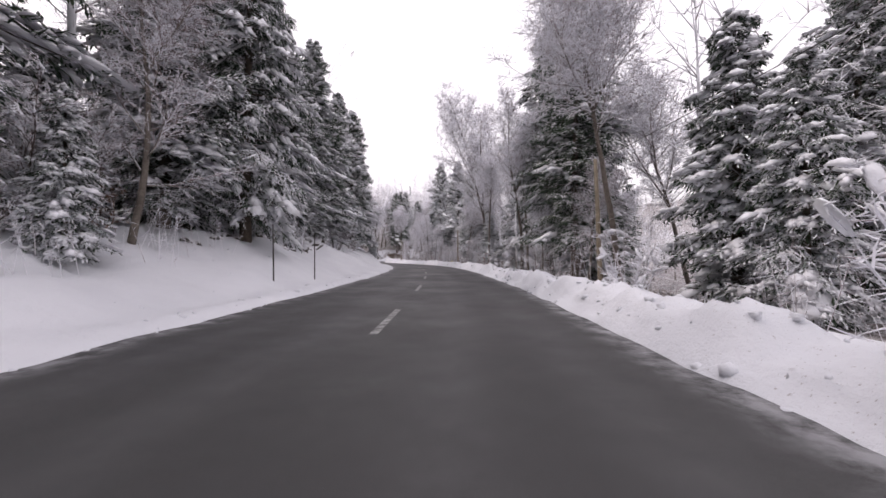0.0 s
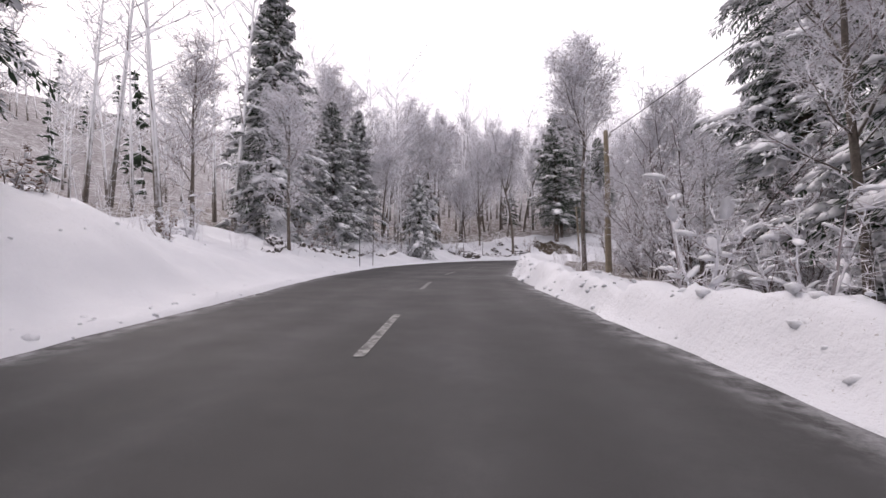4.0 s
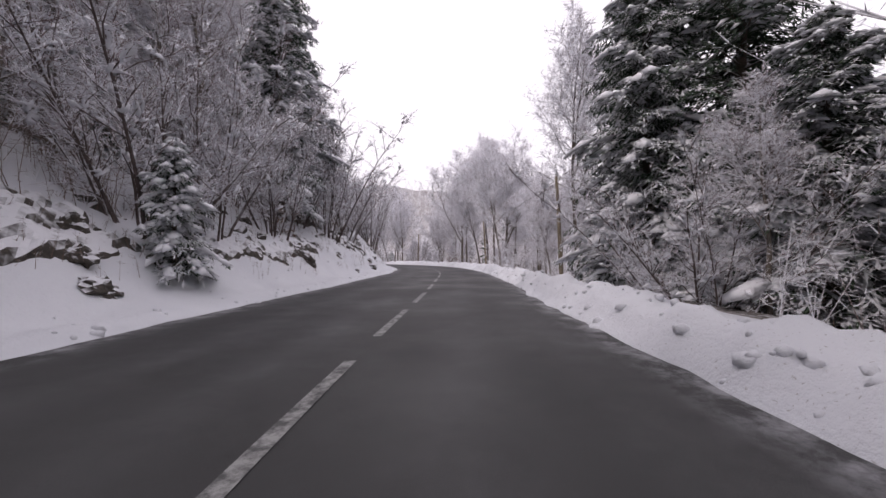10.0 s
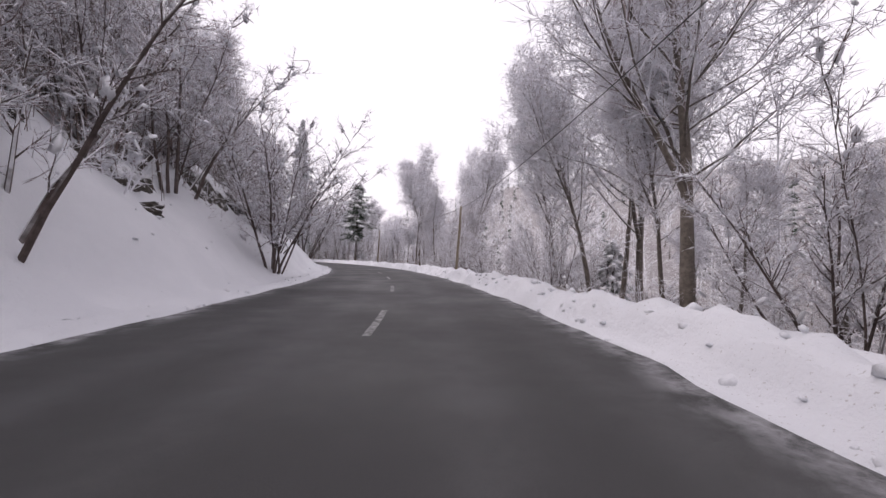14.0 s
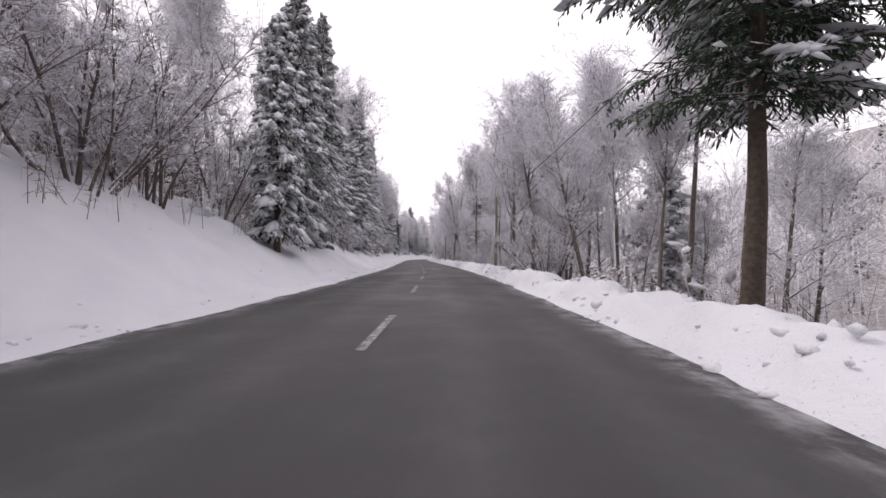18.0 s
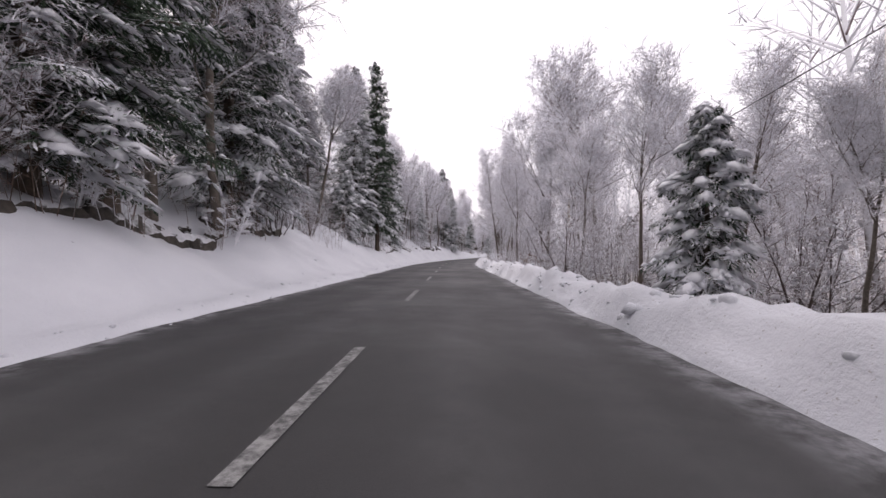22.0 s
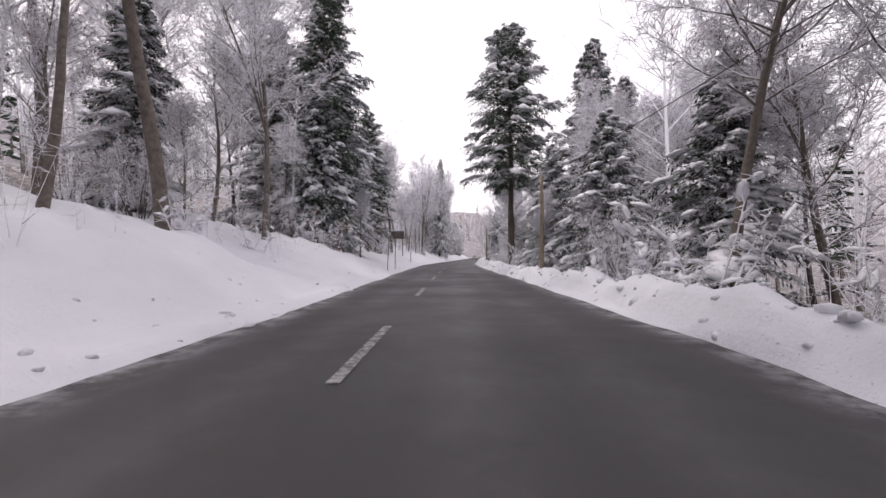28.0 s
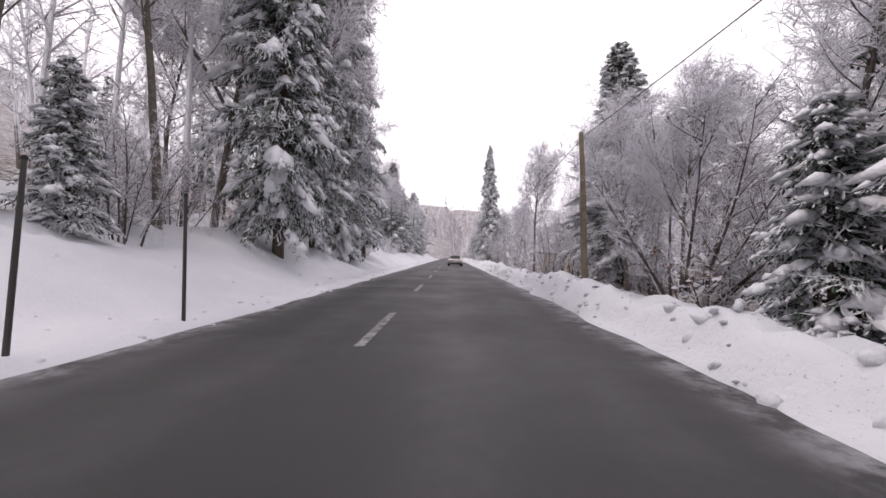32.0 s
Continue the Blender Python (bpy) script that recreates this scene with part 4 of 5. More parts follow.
FIR_c = [(592, 10.8, 18.5), (597, -10.8, 19.8), (598, 8.0, 6.8), (615, 9.0, 6.4), (620, 8.0, 7.8), (645, 9.5, 15.5), (641, 6.5, 11.7), (649, -9.0, 6.0), (656, -7.2, 25.6), (661, -7.6, 17.4), (663, 10.0, 14.4), (667, -8.0, 28.4), (675, -8.0, 17.8), (699, 6.1, 18.5), (703, 6.1, 18.8), (769, -12.0, 19.9), (704, -9.5, 17.0), (716, -10.0, 14.0), (729, -9.0, 16.0), (748, -9.5, 15.0)]
FIRS = (FIR_a, FIR_b, FIR_c,)
TALL_FIR_a = [(338, 7.6, 17.0), (605.5, 6.2, 27.5)]
TALL_FIRS = (TALL_FIR_a,)
DARK_FIR_a = [(28, 9.8, 20.2), (33, 12.5, 19.6), (38, 11.5, 25.3), (43, -11.0, 18.2), (58, -10.0, 22.6), (67, -11.0, 22.7), (152, -13.8, 28.0), (155, -15.8, 29.0), (167, -20.0, 27.0), (183.5, 9.2, 25.0), (190.8, 8.7, 22.0), (201, 9.6, 17.9), (408, 11.5, 19.5), (430, -9.9, 21.6), (462, -8.5, 22.9), (478, -11.4, 19.7), (593, -11.0, 25.3), (600, 14.5, 18.0), (612, -11.8, 21.0)]
DARK_FIRS = (DARK_FIR_a,)
WIDE_BEECH_a = [(139, -19.9, 15.4), (218, 11.0, 9.4), (235, 9.0, 17.5), (247, 8.4, 19.5), (255, 9.1, 12.2), (265, 6.7, 16.0), (273, 11.0, 18.1), (361, 6.5, 17.1), (408, 6.0, 19.2), (488, 7.0, 13.6), (514, 6.8, 20.3), (624, 7.5, 15.7), (640, -8.9, 22.6), (655, 9.5, 9.0), (650, 11.0, 9.5), (659, 8.5, 10.5), (664, 12.0, 12.0)]
WIDE_BEECHES = (WIDE_BEECH_a,)
BEECH_a = [(19, -15.0, 18.2), (21, 9.5, 19.3), (26, 17.1, 17.2), (39, 8.9, 19.5), (44, 11.3, 20.0), (57, 11.0, 30.0), (60, 14.0, 24.0), (64, 13.9, 18.7), (110, 13.0, 14.0), (110, 6.9, 17.7), (112, 10.5, 13.0), (116, 8.9, 7.5), (116, 12.5, 12.0), (121, 11.0, 12.0), (122, -24.0, 27.0), (126, 13.0, 11.5), (130, -27.0, 29.0), (132, 7.9, 6.7), (132, 10.5, 11.0), (133, -28.1, 25.9), (134, -20.1, 24.9), (136, -24.1, 27.2), (138, -25.0, 28.0), (138, 11.0, 11.0), (144, -23.9, 30.0), (146, 9.0, 12.0), (146, -26.0, 27.0), (149, -25.9, 28.0), (153, -24.1, 30.0)]
BEECH_b = [(160, 8.5, 8.3), (168, -24.0, 28.0), (171.5, 12.5, 19.0), (173, -22.0, 26.6), (177, -14.0, 25.5), (181, -11.9, 22.6), (183, -9.5, 23.4), (187, -9.5, 23.0), (191, -8.9, 23.6), (198, -9.0, 23.5), (201, -9.1, 21.3), (204, -12.0, 22.4), (206, -9.0, 23.5), (211, 7.5, 17.0), (214, -9.0, 20.6), (217, 9.0, 7.6), (219, -9.0, 23.6), (222, 10.1, 9.6), (227, 10.0, 11.0), (231, 7.0, 17.1), (232, -8.0, 14.7), (234, 9.9, 13.6), (237, -9.0, 18.4), (238, 9.0, 19.6), (241, -8.0, 18.0), (245, 8.0, 17.1), (246, 12.2, 22.4), (248, -8.0, 15.8), (257, -8.5, 23.0)]
BEECH_c = [(258, 16.0, 8.6), (261, 12.7, 16.4), (262, -7.5, 14.6), (267, 14.0, 6.1), (272, -10.0, 20.8), (275, -7.1, 17.1), (276, 8.5, 11.5), (277, 12.9, 17.2), (280, -8.0, 20.0), (294, 9.0, 16.0), (299, -7.4, 21.2), (301, 14.0, 16.6), (306, 7.0, 16.0), (310, 9.1, 19.4), (313, -8.0, 23.6), (315, 9.0, 7.1), (318, -8.5, 19.4), (322, 10.0, 8.3), (323, -8.0, 14.7), (327, 9.0, 6.9), (328, -10.1, 24.0), (330, 10.9, 6.5), (332, -7.5, 13.6), (334, 9.0, 8.4), (334, -10.0, 20.2), (341, 7.0, 8.7), (343, 9.0, 15.0), (346, 13.5, 17.0), (349.5, 8.0, 14.0), (353, 11.5, 17.0), (359, 10.5, 15.0), (365, 12.0, 16.0), (342, -10.9, 24.5), (357, 7.0, 15.9), (362, 9.1, 8.8), (368, 8.0, 12.7)]
BEECH_d = [(381, 6.5, 18.4), (382, 10.0, 7.9), (387, -10.0, 30.0), (390, 10.0, 9.3), (393, -12.0, 22.9), (400, 9.0, 11.6), (407, 8.0, 20.5), (417, 8.0, 10.2), (424, -12.0, 24.4), (427, 8.0, 5.8), (432, 9.0, 8.7), (433, -11.0, 26.2), (436, 8.0, 10.5), (440, -11.0, 27.4), (444, 8.0, 10.7), (444, -11.0, 19.7), (450, -11.0, 18.0), (454, 8.0, 8.1), (465, 7.5, 13.2), (475, 7.0, 15.0), (480, 6.3, 19.8), (481, -10.0, 21.9), (483, 10.0, 9.1), (484, -12.1, 25.1), (488, -12.0, 15.3), (489, 8.8, 24.2), (496, -12.0, 17.0), (498, 6.5, 18.6), (503, 7.0, 15.2), (505, -14.0, 18.9)]
BEECH_e = [(508, 9.0, 10.8), (513, -12.0, 19.8), (514, 10.0, 13.5), (520, 8.8, 30.0), (525, -13.0, 26.8), (532, 7.0, 30.0), (541, 8.0, 25.2), (556, 6.0, 17.1), (562, -9.5, 18.2), (562, -12.1, 23.3), (566, -11.0, 25.6), (573, 8.0, 16.6), (574, -14.0, 25.1), (575, 12.1, 8.7), (575, -10.4, 30.0), (586, 8.0, 13.6), (593, 7.0, 7.1), (594, -8.1, 7.6), (603, -9.5, 8.5), (605, 10.0, 12.3), (611, 7.0, 15.7), (618, -10.0, 20.7), (631, 8.0, 6.0), (632, -10.0, 15.9), (634, -13.0, 22.1), (642, 9.0, 10.2), (644, -10.0, 18.6), (648, 8.0, 10.5), (653, 7.5, 8.5), (653, -10.0, 20.1), (656, 8.9, 8.0)]
BEECH_f = [(657, 12.1, 7.0), (660, -9.0, 25.5), (666, -8.0, 17.8), (673, 7.0, 11.9), (626, -12.0, 15.0), (629, -9.5, 13.0), (637, -11.5, 16.0), (640, -13.0, 17.0), (646, -11.0, 14.0), (650, -12.5, 16.0), (606, -12.5, 17.0), (610, -14.0, 18.0), (621, -13.0, 17.0), (691, -10.0, 14.9), (697, -9.0, 14.0), (710, -9.0, 13.5), (722, -8.8, 14.0), (735, -9.0, 13.0), (756, -9.0, 14.0), (712, 8.0, 10.0), (724, 7.5, 11.0), (738, 8.0, 12.0), (755, 8.0, 12.0)]
BEECHES = (BEECH_a, BEECH_b, BEECH_c, BEECH_d, BEECH_e, BEECH_f,)
YOUNG_a = [(52, -7.0, 4.1), (132, -21.8, 15.2), (197, -7.4, 4.4), (280, 15.0, 2.8), (428, 5.6, 4.6), (454, -10.0, 9.0), (647, 6.6, 4.3)]
YOUNG = (YOUNG_a,)

for kind, groups in (("c", FIRS), ("d", DARK_FIRS), ("f", TALL_FIRS), ("b", BEECHES), ("w", WIDE_BEECHES), ("y", YOUNG)):
    for group in groups:
        for s, l, top in group:
            if kind == "b" and 184 < s < 346 and -11.5 < l < 0:
                plant("h", s, l, rng.uniform(6.5, 9.0))
                continue
            plant(kind, s, l, max(3.0, top - float(terrain(s, l))))


def free(s, l, gap):
    return all((s - a) ** 2 + (l - b2) ** 2 > gap * gap for a, b2 in taken)


# the wood behind them: share of firs and mean height by stretch, left and right
WOOD_S = [-60, 60, 100, 130, 160, 190, 230, 300, 340, 400, 470, 530, 600, 660, 760]
FIR_LEFT = [0.7, 0.7, 0.2, 0.0, 0.1, 0.15, 0.05, 0.1, 0.3, 0.5, 0.35, 0.12, 0.15, 0.2, 0.3]
FIR_RIGHT = [0.6, 0.5, 0.4, 0.2, 0.4, 0.5, 0.05, 0.05, 0.1, 0.15, 0.1, 0.1, 0.25, 0.12, 0.2]
TALL_LEFT = [21, 21, 21, 24, 23, 20, 16, 16, 17, 19, 19, 19, 18, 18, 18]
TALL_RIGHT = [17, 17, 14, 11, 13, 16, 15, 14, 17, 18, 21, 20, 18, 13, 15]
for side, near, far, count in ((-1, 9.5, 20, 185), (1, 8.0, 20, 225)):
    made = 0
    for _ in range(14000):
        if made >= count:
            break
        s = rng.uniform(-25, 800)
        w = rng.random() ** 1.25
        off = near + (far - near) * w
        l = side * off
        edge = -np.interp(s, EDGE_S, EDGE_L) if side < 0 else np.interp(s, EDGE_S, EDGE_R)
        if off < edge + 4.2 or (side > 0 and (s < 24 or 100 < s < 182) and off < 14) or (side < 0 and 142 < s < 182 and off < edge + 12) or (side < 0 and 184 < s < 350 and off < edge + 8.5):
            continue
        if not free(s, l, 2.2):
            continue
        near_road = off < edge + 9 and s < 660
        fir = rng.random() < np.interp(s, WOOD_S, FIR_LEFT if side < 0 else FIR_RIGHT) * (0.4 if off < 13 else 1.0) * (0.0 if side > 0 and off < 15 and (195 < s < 335 or 440 < s < 575) else 1.0)
        tall = np.interp(s, WOOD_S, TALL_LEFT if side < 0 else TALL_RIGHT) * rng.uniform(0.6, 1.15)
        kind = "c" if fir else ("p" if rng.random() < (0.36 if near_road else 0.6) else "b")
        plant(kind, s, l, tall * (0.62 if kind == "p" else 1.0))
        made += 1

# slender beeches and shrubs crowding the steep cut
for _ in range(84):
    s = rng.uniform(186, 345)
    plant("p", s, np.interp(s, EDGE_S, EDGE_L) - rng.uniform(6.5, 12), rng.uniform(6, 12.5))
for _ in range(90):
    s = rng.uniform(186, 352)
    l = np.interp(s, EDGE_S, EDGE_L) - rng.uniform(8.5, 19)
    if free(s, l, 1.4):
        plant("p" if rng.random() < 0.6 else "h", s, l, rng.uniform(7, 12))
# shrubs: side, from s, to s, from d, to d out from the edge, count, height
for side, s_a, s_b, d_a, d_b, count, lo, hi in ((-1, 186, 350, 5.2, 9.0, 120, 4.0, 8.0), (-1, 350, 450, 4.2, 7.5, 34, 2.5, 5.5), (-1, 450, 560, 5.0, 11, 44, 2.5, 5.5), (-1, 0, 70, 5.5, 9, 18, 2.5, 5.0),
                                                (-1, 560, 740, 5.5, 13, 46, 2.5, 5.5), (1, 30, 100, 4, 11, 20, 3, 6), (1, 195, 560, 3.6, 13, 125, 2.5, 7.0), (1, 560, 740, 3.4, 12, 50, 2.5, 6.0)):
    for _ in range(count):
        s = rng.uniform(s_a, s_b)
        l = np.interp(s, EDGE_S, EDGE_L if side < 0 else EDGE_R) + side * rng.uniform(d_a, d_b)
        if free(s, l, 1.3):
            plant("h", s, l, rng.uniform(lo, hi))

# and a snowy understorey in the woods
for side, s_a, s_b, count in ((-1, 331, 352, 18), (-1, 352, 530, 40), (-1, 0, 100, 12), (1, 30, 100, 12), (1, 190, 340, 22), (1, 340, 560, 26), (1, 560, 740, 16), (-1, 530, 740, 24)):
    for _ in range(count * 2 // 3):
        s = rng.uniform(s_a, s_b)
        edge = np.interp(s, EDGE_S, EDGE_L if side < 0 else EDGE_R)
        l = edge + side * (rng.uniform(4.8, 12) if side < 0 else rng.uniform(3.8, 13))
        if free(s, l, 1.2):
            plant("p", s, l, rng.uniform(3.5, 8.0))

# saplings along the top of the bank and behind the ridge
LEAFY = [0.5, 0.4, 0.2, 0.1, 0.2, 0.3, 0.6, 0.5, 0.3, 0.5, 0.2, 0.2, 0.2, 0.3, 0.2]
for side, count in ((-1, 175), (1, 120)):
    made = 0
    while made < count:
        s = rng.uniform(0, 740)
        edge = -np.interp(s, EDGE_S, EDGE_L) if side < 0 else np.interp(s, EDGE_S, EDGE_R)
        off = edge + (rng.uniform(3.6, 9.0) if side < 0 else rng.uniform(1.9, 6.5))
        if side > 0 and 100 < s < 138:
            off += 4
        kind = "l" if rng.random() < np.interp(s, WOOD_S, LEAFY) else "u"
        plant(kind, s, side * off, rng.uniform(1.2, 3.4))
        made += 1
retire(hazels + firs + bare_firs + dark_firs + mid_firs + young + beeches + spreading + polewood + bushes)

# ---------------------------------------------------------------- deep woods, far woods and thickets, each one joined mass
def grown(r2, x, y, z, h, fir, limbs, twigs, thick):
    """Trunks, limbs and twigs of many trees at once, as spikes."""
    n = len(x)
    foot = np.stack([x, y, z - 0.8], -1)
    lean = r2.normal(0, 0.05, (n, 2)) * h[:, None]
    top = np.stack([x + lean[:, 0], y + lean[:, 1], z + h], -1)
    trunk = spikes(foot, top, (0.010 * h + 0.02))
    u = (0.08 + 0.9 * r2.rand(n, limbs)) if fir else (0.28 + 0.68 * r2.rand(n, limbs))
    a = r2.uniform(0, 2 * np.pi, (n, limbs))
    H = h[:, None]
    reach = H * 0.17 * (1.06 - u) if fir else H * 0.22 * np.sqrt(np.clip(1 - (1.7 * u - 1.0) ** 2, 0.1, 1)) * r2.uniform(0.6, 1.1, (n, limbs))
    lift = -0.32 * reach if fir else reach * (0.5 + 0.8 * u)
    p = foot[:, None] + (top - foot)[:, None] * u[..., None]
    q = p + np.stack([np.cos(a) * reach, np.sin(a) * reach, lift], -1)
    limb = spikes(p.reshape(-1, 3), q.reshape(-1, 3), (np.repeat(h, limbs) * (0.009 if fir else 0.0018) + 0.010) * thick)
    k = r2.rand(n, limbs, twigs, 1) * 0.85 + 0.15
    p2 = p[:, :, None] * (1 - k) + q[:, :, None] * k
    w = r2.normal(0, 1, (n, limbs, twigs, 3)) * [1, 1, 0.55] + (q - p)[:, :, None] * 0.25
    w = w / np.linalg.norm(w, axis=-1)[..., None] * (H[..., None, None] * 0.045 * r2.uniform(0.5, 1.4, (n, limbs, twigs, 1)) + 0.15)
    if fir:
        w[..., 2] = -np.abs(w[..., 2]) * 0.6
    tw = spikes(p2.reshape(-1, 3), (p2 + w).reshape(-1, 3), (np.repeat(h, limbs * twigs) * (0.0052 if fir else 0.0011) + 0.012) * thick)
    vs, fs2, o = [], [], 0
    for v, f in (trunk, limb, tw):
        vs.append(v)
        fs2.append(f + o)
        o += len(v)
    return np.vstack(vs), np.vstack(fs2), len(trunk[1])


def wood_mass(name, label, x, y, z, h, fir, limbs, twigs, thick, seed):
    r2 = np.random.RandomState(seed)
    v, f, nt = grown(r2, x, y, z, h, fir, limbs, twigs, thick)
    me = bpy.data.meshes.new(name)
    me.vertices.add(len(v))
    me.vertices.foreach_set("co", v.ravel())
    me.loops.add(len(f) * 3)
    me.loops.foreach_set("vertex_index", f.ravel())
    me.polygons.add(len(f))
    me.polygons.foreach_set("loop_start", np.arange(len(f)) * 3)
    me.materials.append(M_NEEDLE if fir else M_TWIG)
    me.materials.append(M_BARK2 if fir else M_BARK)
    idx = np.zeros(len(f), np.int32)
    idx[:nt] = 1
    me.polygons.foreach_set("material_index", idx)
    me.update(calc_edges=True)
    me.validate()
    tagged(new(name, me), label, "woods", kind="stuff")


def scatter(seed, count, side, s_lo, s_hi, d_lo, d_hi):
    """Places in the wood on one side, d measured out from the road's edge."""
    r2 = np.random.RandomState(seed)
    s = r2.uniform(s_lo, s_hi, count)
    d = d_lo + (d_hi - d_lo) * r2.rand(count) ** 1.2
    l = np.interp(s, EDGE_S, EDGE_L) - d if side < 0 else np.interp(s, EDGE_S, EDGE_R) + d
    x, y = at(s, l)
    sb, lb = along(x, y)
    ok = np.sign(lb) == side
    ok &= np.abs(lb) > 0.8 * np.abs(l)
    return s[ok], l[ok], x[ok], y[ok], terrain(sb[ok], lb[ok]), r2


for side, tall in ((-1, TALL_LEFT), (1, TALL_RIGHT)):
    for fir, count, seed in ((False, 760, 61), (True, 170, 71)):
        s, l, x, y, z, r2 = scatter(seed + side, count, side, -30, 800, 24 if fir else 12, 60)
        share = np.interp(s, WOOD_S, FIR_LEFT if side < 0 else FIR_RIGHT)
        keep = r2.rand(len(s)) < (np.clip(share * 1.8, 0, 1) if fir else 1 - 0.6 * share)
        h = np.interp(s, WOOD_S, tall) * r2.uniform(0.55, 1.15, len(s))
        wood_mass("deep_fir_wood" if fir else "deep_beech_wood", "snowy firs standing deeper in the wood" if fir else "dense snow-coated beech wood behind the roadside trees",
                  x[keep], y[keep], z[keep], h[keep], fir, 80 if fir else 24, 7, 1.2, seed)
s, l, x, y, z, r2 = scatter(97, 260, -1, 135, 240, 15, 85)
wood_mass("deep_beech_wood", "snowy beech wood climbing the slope behind the bend", x, y, z, r2.uniform(17, 25, len(s)), False, 24, 7, 1.2, 98)
for side, tall, count in ((-1, TALL_LEFT, 230), (1, TALL_RIGHT, 330)):
    s, l, x, y, z, r2 = scatter(91 + side, count, side, -20, 760, 7.5, 30)
    far_enough = np.abs(l) > 9.5
    h = np.interp(s, WOOD_S, tall) * r2.uniform(0.4, 1.1, len(s))
    wood_mass("beech_wood", "close-standing bare beeches coated with snow behind the roadside trees", x[far_enough], y[far_enough], z[far_enough], h[far_enough], False, 28, 7, 0.9, 93)
r4 = np.random.RandomState(9)
for name, label, count, fir, limbs, twigs, lo, hi in (("far_beech_wood", "distant hillside beech woods white with rime", 4200, False, 13, 2, 44, 300), ("far_fir_wood", "distant snowy firs among the hillside woods", 420, True, 24, 2, 46, 300)):
    x, y = r4.uniform(-460, 560, count * 5), r4.uniform(-120, 1200, count * 5)
    z, l = far_height(x, y)
    ok = np.where((np.abs(l) > lo) & (np.abs(l) < hi) & (r4.rand(len(l)) < np.clip(90 / np.abs(l), 0.2, 1)))[0][:count]
    wood_mass(name, label, x[ok], y[ok], z[ok], r4.uniform(11, 18, len(ok)), fir, limbs, twigs, 3.4, 5)


def thicket(name, label, side, s_lo, s_hi, d_lo, d_hi, count, tall, mat, seed):
    """Brushwood: thin stems in loose clumps with side twigs."""
    s, l, x, y, z, r2 = scatter(seed, count, side, s_lo, s_hi, d_lo, d_hi)
    n, m, k = len(x), 4, 12
    foot = np.stack([x, y, z - 0.15], -1)[:, None] + np.concatenate([r2.normal(0, 0.25, (n, m, 2)), np.zeros((n, m, 1))], -1)
    h = tall * r2.uniform(0.4, 1.2, (n, m, 1))
    way = np.concatenate([r2.normal(0, 0.2, (n, m, 2)), np.ones((n, m, 1))], -1)
    tip = foot + way * h
    v1, f1 = spikes(foot.reshape(-1, 3), tip.reshape(-1, 3), np.full(n * m, 0.005 + 0.0022 * tall))
    u = r2.uniform(0.2, 1, (n, m, k, 1))
    p = foot[:, :, None] * (1 - u) + tip[:, :, None] * u
    w = r2.normal(0, 1, (n, m, k, 3)) * [1, 1, 0.6] + [0, 0, 0.35]
    w = w / np.linalg.norm(w, axis=-1)[..., None] * r2.uniform(0.08, 0.26, (n, m, k, 1)) * h[:, :, None]
    v2, f2 = spikes(p.reshape(-1, 3), (p + w).reshape(-1, 3), np.full(n * m * k, 0.004 + 0.0016 * tall))
    ob = link_mesh(name, np.vstack([v1, v2]), np.vstack([f1, f2 + len(v1)]), mat)
    tagged(ob, label, "brushwood", kind="stuff")


thicket("bank_thicket", "snow-dusted brushwood along the top of the bank", -1, -10, 760, 4.0, 11, 1300, 2.2, M_TWIG, 81)
thicket("brown_thicket", "leafless brown brushwood on the cut bank", -1, 185, 335, 4.2, 11, 600, 2.6, M_SPRIG, 82)
thicket("brown_thicket", "leafless brown brushwood above the bank", -1, 330, 480, 3.9, 9, 420, 2.8, M_SPRIG, 83)
thicket("verge_thicket", "snow-laden brushwood behind the ploughed ridge", 1, -10, 760, 2.6, 18, 1700, 2.4, M_SPRAY, 84)
thicket("dead_grass", "tufts of dead grass and twigs on the bare earth", -1, 145.5, 151.5, 1.2, 6.2, 150, 0.45, M_SPRIG, 86)
thicket("bank_scrub", "low brown scrub and roots showing through the snow of the cut", -1, 186, 262, 1.6, 6, 420, 0.55, M_SPRIG, 85)

# ---------------------------------------------------------------- rocks and earth showing through the snow
def build_rock(seed, mat, fine=3):
    bm = bmesh.new()
    bmesh.ops.create_icosphere(bm, subdivisions=fine, radius=1)
    off = Vector((seed * 7.3, seed * 3.1, seed))
    for v in bm.verts:
        k = 1 + 0.55 * noise.noise(v.co * 1.3 + off) + 0.3 * noise.noise(v.co * 3.1 + off) + 0.14 * noise.noise(v.co * 7 + off) + 0.07 * noise.noise(v.co * 15 + off)
        v.co = Vector((v.co.x * k, v.co.y * k * 0.8, v.co.z * k * 0.8))
    me = bpy.data.meshes.new("rock")
    bm.to_mesh(me)
    bm.free()
    me.materials.append(mat)
    return me


ROCKS = [build_rock(i + 1, M_ROCK) for i in range(5)]
